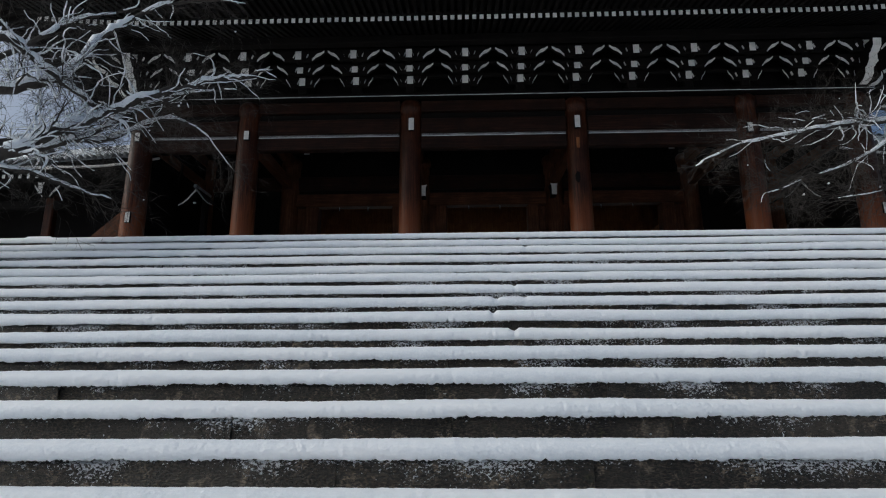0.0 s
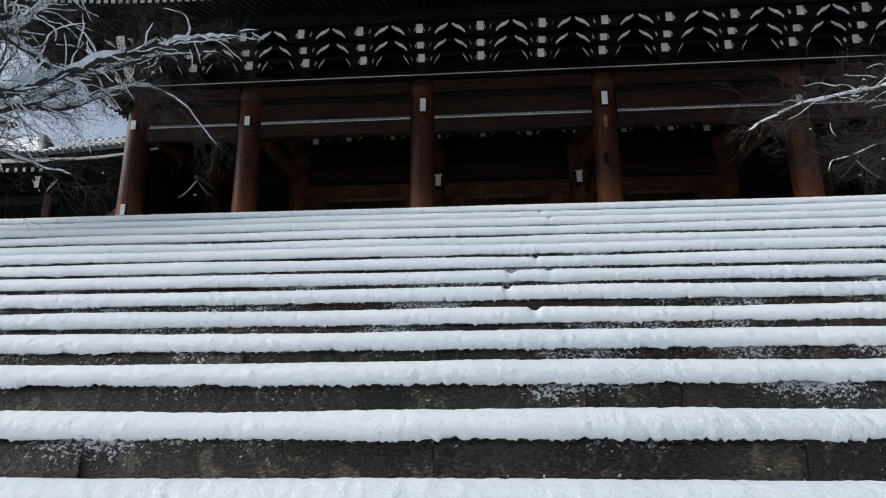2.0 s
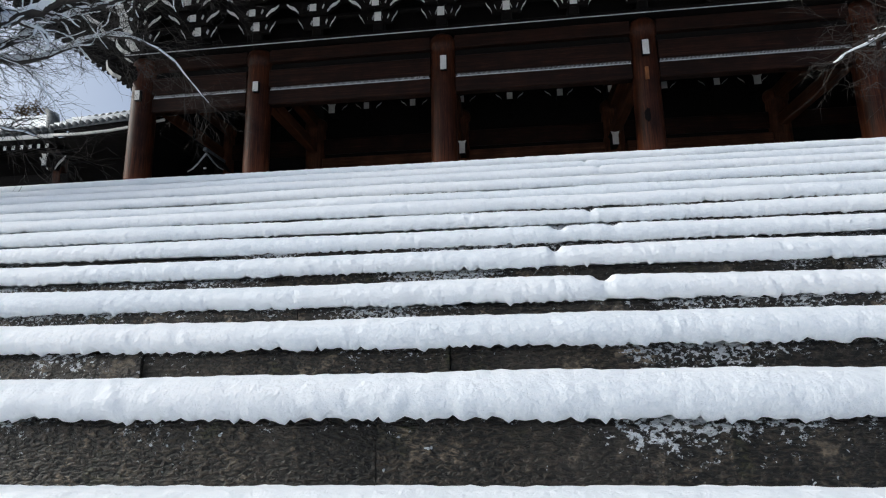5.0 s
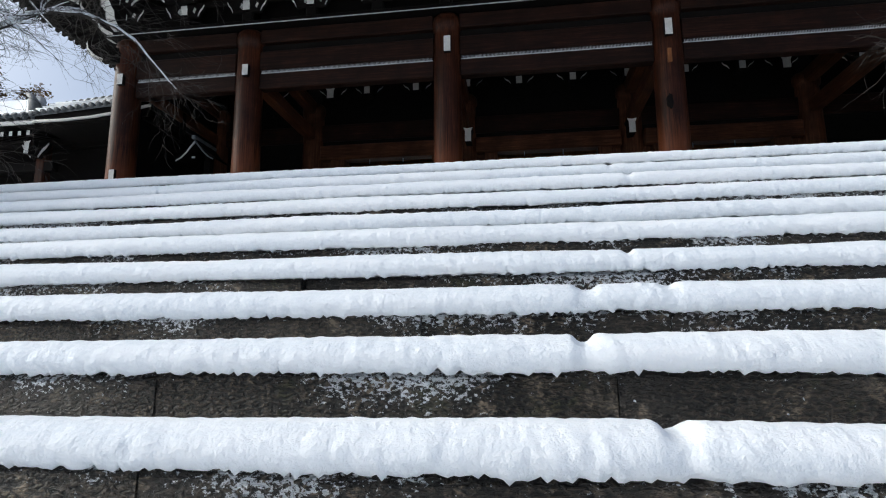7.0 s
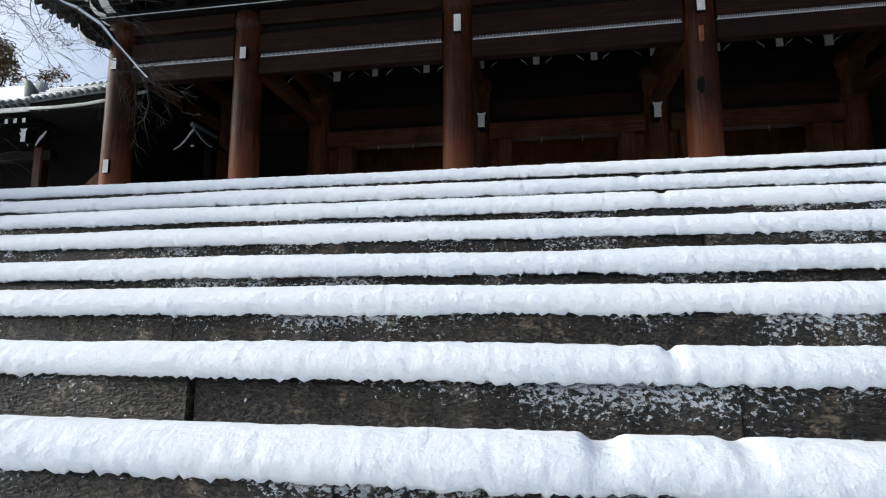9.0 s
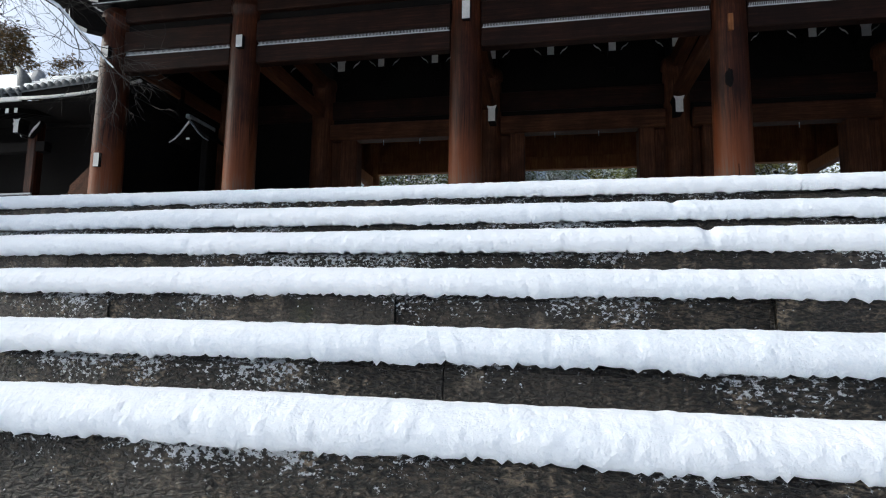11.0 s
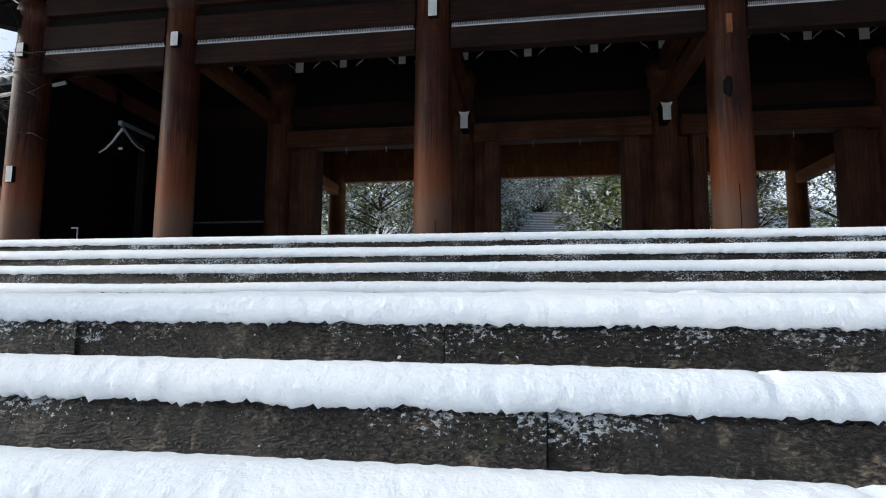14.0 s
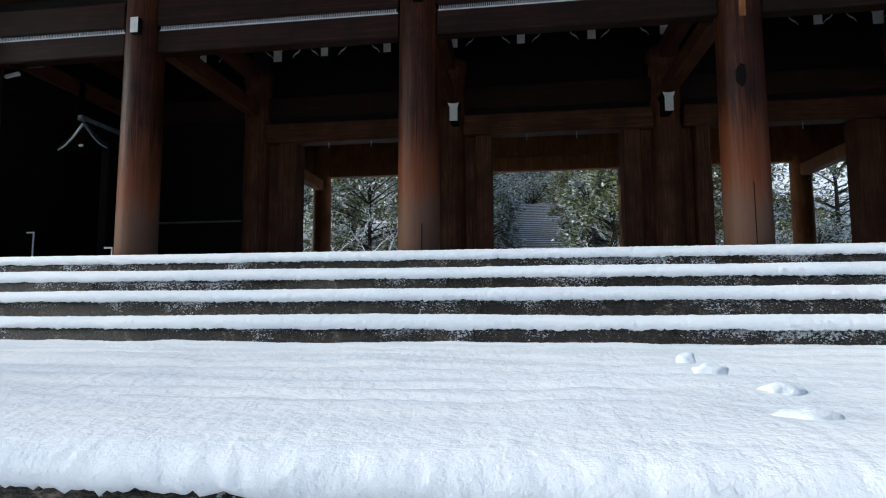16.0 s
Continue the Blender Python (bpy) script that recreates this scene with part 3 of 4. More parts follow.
def eave_board(y_out, z_out, y_in, z_in, inset, name):
    """Boarding over one row of rafters, round the front and both sides, swept up at the corners."""
    verts, faces = [], []
    n = 48
    for k in range(n + 1):
        u = -1 + 2 * k / n
        up = lift_at(u)
        xo = 1.3 + u * (14.9 - inset)
        xi = 1.3 + u * (14.9 - inset - (y_in - y_out))
        verts += [(xo, y_out, z_out + up), (xi, y_in, z_in + up * 0.3), (xi, y_in, z_in + up * 0.3 + 0.08), (xo, y_out, z_out + up + 0.08)]
    for k in range(n):
        a = 4 * k
        for i in range(4):
            faces.append((a + i, a + (i + 1) % 4, a + 4 + (i + 1) % 4, a + 4 + i))
    b = put(name, raw_mesh(name, verts, faces, DARK, False))
    hang(b, roof)
    for s in (-1, 1):
        verts, faces = [], []
        for k in range(n + 1):
            v = -1 + 2 * k / n
            up = lift_at(v)
            yo = 22.7 + v * (9.35 - inset)
            yi = 22.7 + v * (9.35 - inset - (y_in - y_out))
            xo, xi = 1.3 + s * (14.9 - inset), 1.3 + s * (14.9 - inset - (y_in - y_out))
            verts += [(xo, yo, z_out + up), (xi, yi, z_in + up * 0.3), (xi, yi, z_in + up * 0.3 + 0.08), (xo, yo, z_out + up + 0.08)]
        for k in range(n):
            a = 4 * k
            for i in range(4):
                faces.append((a + i, a + (i + 1) % 4, a + 4 + (i + 1) % 4, a + 4 + i))
        hang(put(name, raw_mesh(name, verts, faces, DARK, False)), roof)


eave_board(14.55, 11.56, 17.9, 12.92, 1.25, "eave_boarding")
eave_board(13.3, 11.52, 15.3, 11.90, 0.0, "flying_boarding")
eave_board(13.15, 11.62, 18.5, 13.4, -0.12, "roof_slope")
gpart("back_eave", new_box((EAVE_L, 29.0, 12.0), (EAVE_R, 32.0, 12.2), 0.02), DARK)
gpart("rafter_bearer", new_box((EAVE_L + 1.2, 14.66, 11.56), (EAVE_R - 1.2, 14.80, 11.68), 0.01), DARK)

# ---------- inside of the gate ----------
floor_ob = put("gate_floor", mesh_of("gate_floor", new_box((-13.5, 12.95, 3.9), (15.5, 30.8, FLOOR_Z - 0.004), 0.02), PAVING))
tagged(floor_ob, "stone-paved platform floor under the gate", "floor", kind="structure")
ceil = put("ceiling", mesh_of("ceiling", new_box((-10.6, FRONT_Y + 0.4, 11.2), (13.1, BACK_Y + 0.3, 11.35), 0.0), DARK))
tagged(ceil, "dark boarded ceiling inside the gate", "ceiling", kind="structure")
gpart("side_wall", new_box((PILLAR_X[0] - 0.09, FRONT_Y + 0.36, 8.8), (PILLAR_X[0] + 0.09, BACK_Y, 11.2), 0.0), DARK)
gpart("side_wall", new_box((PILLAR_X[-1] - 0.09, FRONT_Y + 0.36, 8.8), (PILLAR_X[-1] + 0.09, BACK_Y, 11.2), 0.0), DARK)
for x in PILLAR_X:
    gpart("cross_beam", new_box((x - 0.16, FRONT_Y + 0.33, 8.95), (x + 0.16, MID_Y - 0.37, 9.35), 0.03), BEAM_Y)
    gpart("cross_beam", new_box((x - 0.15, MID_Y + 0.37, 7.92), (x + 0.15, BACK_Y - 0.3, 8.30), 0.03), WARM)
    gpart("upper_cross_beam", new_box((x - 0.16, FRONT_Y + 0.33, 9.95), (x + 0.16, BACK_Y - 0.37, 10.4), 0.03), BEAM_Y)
for a, b in zip(PILLAR_X, PILLAR_X[1:]):
    x0, x1 = a + 0.27, b - 0.27
    gpart("inner_head_beam", new_box((x0, MID_Y - 0.17, 8.95), (x1, MID_Y + 0.17, 9.55), 0.02), BEAM)
    gpart("inner_frieze", new_box((x0, MID_Y - 0.05, 9.5), (x1, MID_Y + 0.05, 11.2), 0.0), DARK)
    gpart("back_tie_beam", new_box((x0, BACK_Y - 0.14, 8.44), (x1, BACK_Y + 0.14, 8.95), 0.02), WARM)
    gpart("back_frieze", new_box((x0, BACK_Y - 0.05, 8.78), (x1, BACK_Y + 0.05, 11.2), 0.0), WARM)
# three doorways in the middle row, closed bays at both ends
for i in (1, 2, 3):
    a, b = PILLAR_X[i], PILLAR_X[i + 1]
    o0, o1 = (a + 1.10, b - 1.13)
    if i == 1:
        o0 = -5.65
    if i == 3:
        o0, o1 = 4.94, 8.22
    gpart("door_lintel", new_box((a + 0.36, MID_Y - 0.42, 8.18), (b - 0.36, MID_Y + 0.05, 8.72), 0.04), LINTEL)
    gpart("lintel_board", new_box((a + 0.36, MID_Y - 0.10, 8.70), (b - 0.36, MID_Y + 0.02, 8.97), 0.0), DARK)
    for u, v in ((a + 0.3, o0), (o1, b - 0.3)):
        m = u + (v - u) * 0.45 if u < o0 else v - (v - u) * 0.45
        j0, j1 = (u, m) if u < o0 else (m, v)
        gpart("door_jamb", new_box((j0, MID_Y - 0.14, FLOOR_Z), (j1, MID_Y + 0.12, 8.2), 0.02), POST)
        lo, hi = (m, v) if u < o0 else (u, m)
        gpart("door_post", new_box((lo + 0.004, MID_Y - 0.40, FLOOR_Z), (hi - 0.004, MID_Y + 0.16, 8.176), 0.03), POST)
    for k in (0.27, 0.66):
        gpart("hook", new_box((o0 + (o1 - o0) * k, MID_Y - 0.25, 8.02), (o0 + (o1 - o0) * k + 0.02, MID_Y - 0.23, 8.2), 0.003), METAL)
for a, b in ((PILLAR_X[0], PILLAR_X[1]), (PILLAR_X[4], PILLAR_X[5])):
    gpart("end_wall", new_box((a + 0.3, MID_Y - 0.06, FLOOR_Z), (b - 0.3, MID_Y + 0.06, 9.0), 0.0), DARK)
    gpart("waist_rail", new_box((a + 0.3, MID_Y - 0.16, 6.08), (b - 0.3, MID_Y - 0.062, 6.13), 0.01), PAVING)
# side walls added behind the end bays; near-black colour paints their corners' shade
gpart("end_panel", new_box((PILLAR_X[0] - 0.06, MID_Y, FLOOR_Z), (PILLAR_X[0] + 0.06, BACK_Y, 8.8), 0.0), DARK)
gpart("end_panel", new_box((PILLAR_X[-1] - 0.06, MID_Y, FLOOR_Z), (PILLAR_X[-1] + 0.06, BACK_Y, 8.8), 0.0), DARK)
# bracket ends over the middle row
IN_NOSE = nose_mesh(0.25, 0.32, 0.7)
IN_CORNER = nose_mesh(0.30, 0.46, 0.7, 0.06)
IN_ARM = s_arm((0.36, 0.62), 0.26, 0.05, 0.05)
for x in (-8.38, -6.2, -4.88, -3.15, -1.37, 0.37, 2.14, 3.9, 5.71, 7.45, 8.77, 10.99):
    corner = x in (-6.2, 8.77)
    c = gput("inner_bracket", CORE, (x, MID_Y + 0.2, 9.98))
    c.scale = (0.8, 0.8, 0.8)
    put("bracket_nose", IN_CORNER if corner else IN_NOSE, c, (0, -0.6, 0.52 if corner else 0.62), label="white-painted bracket end")
    for s in (1, -1):
        o = put("bracket_arm", IN_ARM, c, (0, -0.5, 1.08))
        o.scale = (s, 1, 1)

# ---------- wings beside the gate ----------


def roll_rows(name, parent, top_a, top_b, low_a, low_b, n, r, mat):
    """Round tile rolls down a roof slope, from the line top_a-top_b to the line low_a-low_b; each ends in a disc."""
    for k in range(n):
        s = k / (n - 1)
        a, b = Vector(top_a).lerp(Vector(top_b), s), Vector(low_a).lerp(Vector(low_b), s)
        sag = [a.lerp(b, q) - Vector((0, 0, 0.22 * math.sin(math.pi * q))) for q in (0, 0.25, 0.5, 0.75, 0.93, 1.0)]
        verts, faces = [], []
        tube(verts, faces, sag, [r, r, r, r, r, r * 1.12], 8)
        ob = put(name, raw_mesh(name, verts, faces, mat), parent)
        ob.matrix_parent_inverse = parent.matrix_basis.inverted()


def slab(name, parent, corners, thick, mat, sag=0.22, rows=8, label=""):
    """A sagging roof slope: corners top_a, top_b, low_b, low_a."""
    ta, tb, lb, la = [Vector(c) for c in corners]
    verts, faces = [], []
    for i in range(rows + 1):
        q = i / rows
        d = Vector((0, 0, sag * math.sin(math.pi * q)))
        for u in range(9):
            p = ta.lerp(tb, u / 8).lerp(la.lerp(lb, u / 8), q) - d
            p.z += 0.02 * noise.noise(p * 1.3)
            verts += [p, p + Vector((0, 0, thick))]
    w = 18
    for i in range(rows):
        for u in range(8):
            a = i * w + u * 2
            faces += [(a, a + 2, a + w + 2, a + w), (a + 1, a + w + 1, a + w + 3, a + 3)]
    for u in range(8):
        for a in (u * 2, rows * w + u * 2):
            faces.append((a, a + 1, a + 3, a + 2))
    for i in range(rows):
        for a in (i * w, i * w + 16):
            faces.append((a, a + w, a + w + 1, a + 1))
    ob = put(name, raw_mesh(name, verts, faces, mat), parent, label=label)
    ob.matrix_parent_inverse = parent.matrix_basis.inverted()
    return ob


def wing(mirror):
    """A low tiled wing; local metres are those of the left one, mirrored about the gate's middle for the other."""
    def X(x):
        return x if not mirror else 2.57 - x
    base = empty("stair_wing", (X(-18.0), 21.5, 4.1))
    tagged(base, "low timber wing beside the gate, snow on its tiled roof", "wing building")

    def wp(name, lo, hi, mat, bevel=0.01, label=""):
        a, b = sorted((X(lo[0]), X(hi[0])))
        ob = part(name, new_box((a, lo[1], lo[2]), (b, hi[1], hi[2]), bevel), mat, base, label)
        ob.matrix_parent_inverse = base.matrix_basis.inverted()
        return ob
    ez, rz = 8.5, 10.75
    c, fl, bk = (X(-13.9), 18.1, ez + 0.12), (X(-26.0), 18.1, ez), (X(-13.9), 25.2, ez + 0.12)
    ra, rb = (X(-26.0), 21.6, rz), (X(-17.2), 21.6, rz)
    slab("roof_slope", base, (ra, rb, c, fl), 0.09, TILE, label="grey tiled roof slope")
    # short swept roof between wing and gate
    slab("roof_slope", base, ((X(-14.5), 19.6, 9.62), (X(-10.2), 19.6, 9.9), (X(-10.2), 18.1, 8.84), (X(-13.95), 18.1, ez + 0.1)), 0.07, TILE, 0.06, label="swept grey tiled roof slope")
    slab("roof_snow", base, ((X(-14.3), 19.6, 9.70), (X(-10.2), 19.6, 9.98), (X(-10.2), 19.2, 9.74), (X(-14.0), 19.2, 9.42)), 0.05, SNOW, 0.02)
    for k in range(5):
        q = 0.12 + 0.17 * k
        verts, faces = [], []
        tube(verts, faces, [Vector((X(-14.3 + 4.1 * u), 18.15 + 1.35 * q, 8.76 + 0.26 * u ** 2 + 0.98 * q - 0.05 * math.sin(3.14 * u))) for u in (0, 0.25, 0.5, 0.75, 1)], [0.03] * 5, 6)
        o = put("snow_line", raw_mesh("snow_line", verts, faces, SNOW), base)
        o.matrix_parent_inverse = base.matrix_basis.inverted()
    verts, faces = [], []
    tube(verts, faces, [Vector((X(-13.95 + 3.75 * u), 18.12, ez - 0.04 + 0.26 * u ** 2 - 0.05 * math.sin(3.14 * u))) for u in (0, 0.25, 0.5, 0.75, 1)], [0.045] * 5, 6)
    o = put("fascia", raw_mesh("fascia", verts, faces, PAINT), base, label="pale painted eave board")
    o.matrix_parent_inverse = base.matrix_basis.inverted()
    snow_c = (X(-14.25), 18.42, ez + 0.28)
    slab("roof_snow", base, ((X(-26.0), 21.6, rz + 0.09), (X(-17.2), 21.6, rz + 0.09), snow_c, (X(-26.0), 18.42, ez + 0.18)), 0.12, SNOW, label="smooth snow blanket on the roof")
    roll_rows("tile_roll", base, (X(-14.4), 19.5, 9.64), (X(-10.3), 19.5, 9.92), (X(-13.8), 18.03, ez + 0.2), (X(-10.25), 18.03, ez + 0.44), 17, 0.07, TILE)
    roll_rows("tile_roll", base, (X(-25.8), 18.75, ez + 0.32), (X(-14.2), 18.75, ez + 0.42), (X(-25.8), 18.06, ez + 0.10), (X(-14.0), 18.06, ez + 0.22), 44, 0.075, TILE)
    # hip ridge with an upturned end tile
    verts, faces = [], []
    pts = [Vector(rb) + Vector((0, 0, 0.1)), Vector((X(-16.2), 20.5, 9.85)), Vector((X(-15.2), 19.45, 9.2)), Vector((X(-14.6), 18.85, 9.02))]
    tube(verts, faces, pts, [0.2, 0.2, 0.19, 0.18], 8)
    o = put("hip_ridge", raw_mesh("hip_ridge", verts, faces, TILE), base)
    o.matrix_parent_inverse = base.matrix_basis.inverted()
    verts, faces = [], []
    pts = [Vector((X(-14.5), 18.75, 8.85)), Vector((X(-14.55), 18.75, 9.25)), Vector((X(-14.72), 18.78, 9.55)), Vector((X(-14.95), 18.80, 9.72))]
    tube(verts, faces, pts, [0.20, 0.19, 0.11, 0.05], 8)
    o = put("ridge_end_tile", raw_mesh("ridge_end_tile", verts, faces, TILE), base, label="upturned ornamental end tile")
    o.matrix_parent_inverse = base.matrix_basis.inverted()
    wp("ridge", (-26, 21.5, rz + 0.02), (-17.1, 21.7, rz + 0.16), TILE, 0.05)
    # eave fascia, rafters, walls, posts
    wp("fascia", (-26, 18.12, ez - 0.10), (-13.95, 18.2, ez + 0.02), PAINT, label="pale painted eave board")
    me = rafter_mesh(1.6, 0.11, 0.14, 0.25)
    for k in range(40):
        o = put("rafter", me, base, (X(-25.8 + k * 0.295), 18.35, ez - 0.28))
        o.matrix_parent_inverse = base.matrix_basis.inverted()
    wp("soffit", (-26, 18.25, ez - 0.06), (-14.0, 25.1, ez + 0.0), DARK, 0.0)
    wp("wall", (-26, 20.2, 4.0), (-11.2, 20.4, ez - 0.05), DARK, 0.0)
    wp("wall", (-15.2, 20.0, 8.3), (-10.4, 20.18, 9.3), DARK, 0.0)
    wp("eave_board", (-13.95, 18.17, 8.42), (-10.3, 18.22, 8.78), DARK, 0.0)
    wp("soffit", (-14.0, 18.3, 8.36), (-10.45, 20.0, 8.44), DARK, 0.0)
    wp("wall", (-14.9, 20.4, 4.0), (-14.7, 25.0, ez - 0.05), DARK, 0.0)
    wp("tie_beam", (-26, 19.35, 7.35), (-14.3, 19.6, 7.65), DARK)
    wp("sill_rail", (-26, 19.32, 6.05), (-14.6, 19.40, 6.10), METAL, 0.005)
    for x in (-14.75, -17.4, -20.1, -22.8):
        wp("post", (x - 0.16, 19.33, 4.0), (x + 0.16, 19.65, 8.3), PILLAR, 0.04)
        for k, (dx, sgn) in enumerate(((0.18, 1), (-0.18, -1))):
            o = put("bracket_arm", WING_ARM, base, (X(x), 19.2, 8.12))
            o.scale = (sgn * 1.1, 1, 1.2)
            o.matrix_parent_inverse = base.matrix_basis.inverted()
        o = put("bracket_nose", WING_NOSE, base, (X(x), 19.05, 7.75))
        o.matrix_parent_inverse = base.matrix_basis.inverted()
    # sloping board cladding of the stair that climbs towards the gate
    for k in range(6):
        bm = bmesh.new()
        x0, z0 = -12.75 + 0.03 * k, 5.1 + 0.17 * k
        prism(bm, [(X(x0), z0), (X(x0 + 1.25), z0 + 1.15), (X(x0 + 1.25), z0 + 1.29), (X(x0), z0 + 0.14)], 0.05)
        o = part("stair_board", bm, BEAM_Y, base, "sloping brown boards of the covered stair")
        o.location.y = 18.6 + 0.012 * k
        o.matrix_parent_inverse = base.matrix_basis.inverted()
    return base


WING_ARM = s_arm((0.12, 0.42), 0.34, 0.09, 0.14)
WING_NOSE = nose_mesh(0.16, 0.42, 0.5, 0.05)
wing(False)
wing(True)


def gable_canopy(mirror):
    """A small curved gable with tiled sides over the stair door inside an end bay."""
    def X(x):
        return x if not mirror else 2.57 - x
    base = empty("gable_canopy", (X(-9.0), 19.2, 4.3))
    tagged(base, "small dark gabled canopy with pale curved bargeboards", "canopy")

    def own(o):
        o.matrix_parent_inverse = base.matrix_basis.inverted()
        return o
    for s in (-1, 1):
        pts = [Vector((X(-9.05 + s * w), 18.62, z)) for w, z in ((0.0, 7.74), (0.12, 7.60), (0.26, 7.42), (0.42, 7.27), (0.58, 7.18))]
        verts, faces = [], []
        tube(verts, faces, pts, [0.03, 0.026, 0.022, 0.02, 0.018], 6)
        own(put("bargeboard", raw_mesh("bargeboard", verts, faces, PAINT if s < 0 else TILE), base))
        verts, faces = [], []
        for i, p in enumerate(pts):
            for d in (0.0, 1.0):
                verts += [p + Vector((0, d, 0.05)), p + Vector((0, d, 0.10))]
        for i in range(len(pts) - 1):
            a = i * 4
            faces += [(a, a + 4, a + 6, a + 2), (a + 1, a + 3, a + 7, a + 5), (a, a + 1, a + 5, a + 4), (a + 2, a + 6, a + 7, a + 3)]
        own(put("roof_slope", raw_mesh("roof_slope", verts, faces, DARK), base))
    own(part("ridge_tile", new_box((X(-9.05) - 0.06, 18.5, 7.78), (X(-9.05) + 0.06, 19.7, 7.9), 0.02), TILE, base))
    own(part("pendant", new_box((X(-9.05) - 0.05, 18.56, 7.22), (X(-9.05) + 0.05, 18.6, 7.27), 0.01), PAINT, base))
    own(part("body", new_box((min(X(-9.15), X(-8.95)), 19.3, 4.3), (max(X(-9.15), X(-8.95)), 19.5, 7.7), 0.02), DARK, base))


gable_canopy(False)
gable_canopy(True)
for x0 in (-12.9, PILLAR_X[-1] + 0.07):
    gpart("end_panel", new_box((PILLAR_X[0] - 0.05 if x0 < 0 else PILLAR_X[-1] - 0.05, FRONT_Y + 0.4, FLOOR_Z), (PILLAR_X[0] + 0.05 if x0 < 0 else PILLAR_X[-1] + 0.05, MID_Y, 8.8), 0.0), DARK)


def rail_post(x, y, h):
    e = empty("rail_post", (x, y, FLOOR_Z))
    tagged(e, "slim pale metal stanchion standing on the platform", "stanchion", "stanchions")
    bm = lathe(bmesh.new(), [(0.10, 0), (0.10, 0.02), (0.018, 0.035), (0.015, h)], 10)
    put("pole", smooth(mesh_of("pole", bm, METAL)), e)
    put("hook", mesh_of("hook", new_box((-0.16, -0.012, h - 0.03), (0.0, 0.012, h), 0.004), METAL), e)


rail_post(-9.4, 17.9, 1.0)
rail_post(-7.35, 17.5, 0.62)

# ---------- stair cheeks ----------


def cheek(x, name):
    bm = bmesh.new()
    o = [(2.7, -0.3), (2.7, 0.25), (8.9, 3.62), (11.7, 3.72), (12.9, 4.5), (13.3, 4.5), (13.3, -0.3)]
    prism(bm, o, 0.5, place=lambda u, v, w: (x + w, u, v))
    ob = put(name, mesh_of(name, bm, STONE))
    tagged(ob, "sloping stone cheek at the end of the steps", "stair cheek", kind="structure")
    bm = bmesh.new()
    o = [(2.7, 0.25), (8.9, 3.62), (11.7, 3.72), (12.9, 4.5), (13.3, 4.5), (13.3, 4.58), (12.88, 4.6), (11.65, 3.83), (8.85, 3.73), (2.65, 0.34)]
    prism(bm, o, 0.54, place=lambda u, v, w: (x + w, u, v))
    s = put("cheek_snow", mesh_of("cheek_snow", bm, SNOW))
    tagged(s, "band of snow along the stair cheek", "snow", kind="stuff")


cheek(STAIR_L - 0.2, "stair_cheek_left")
cheek(STAIR_R + 0.2, "stair_cheek_right")

# ---------- bare snow-laden cherry trees ----------


def smooth_line(pts, n):
    """Catmull-Rom through pts, n pieces a span."""
    p = [Vector(q) for q in pts]
    p = [p[0] * 2 - p[1]] + p + [p[-1] * 2 - p[-2]]
    out = []
    for i in range(1, len(p) - 2):
        for k in range(n):
            t = k / n
            a, b, c, d = p[i - 1], p[i], p[i + 1], p[i + 2]
            out.append(0.5 * ((2 * b) + (c - a) * t + (2 * a - 5 * b + 4 * c - d) * t * t + (3 * b - a - 3 * c + d) * t ** 3))
    out.append(p[-2])
    return out


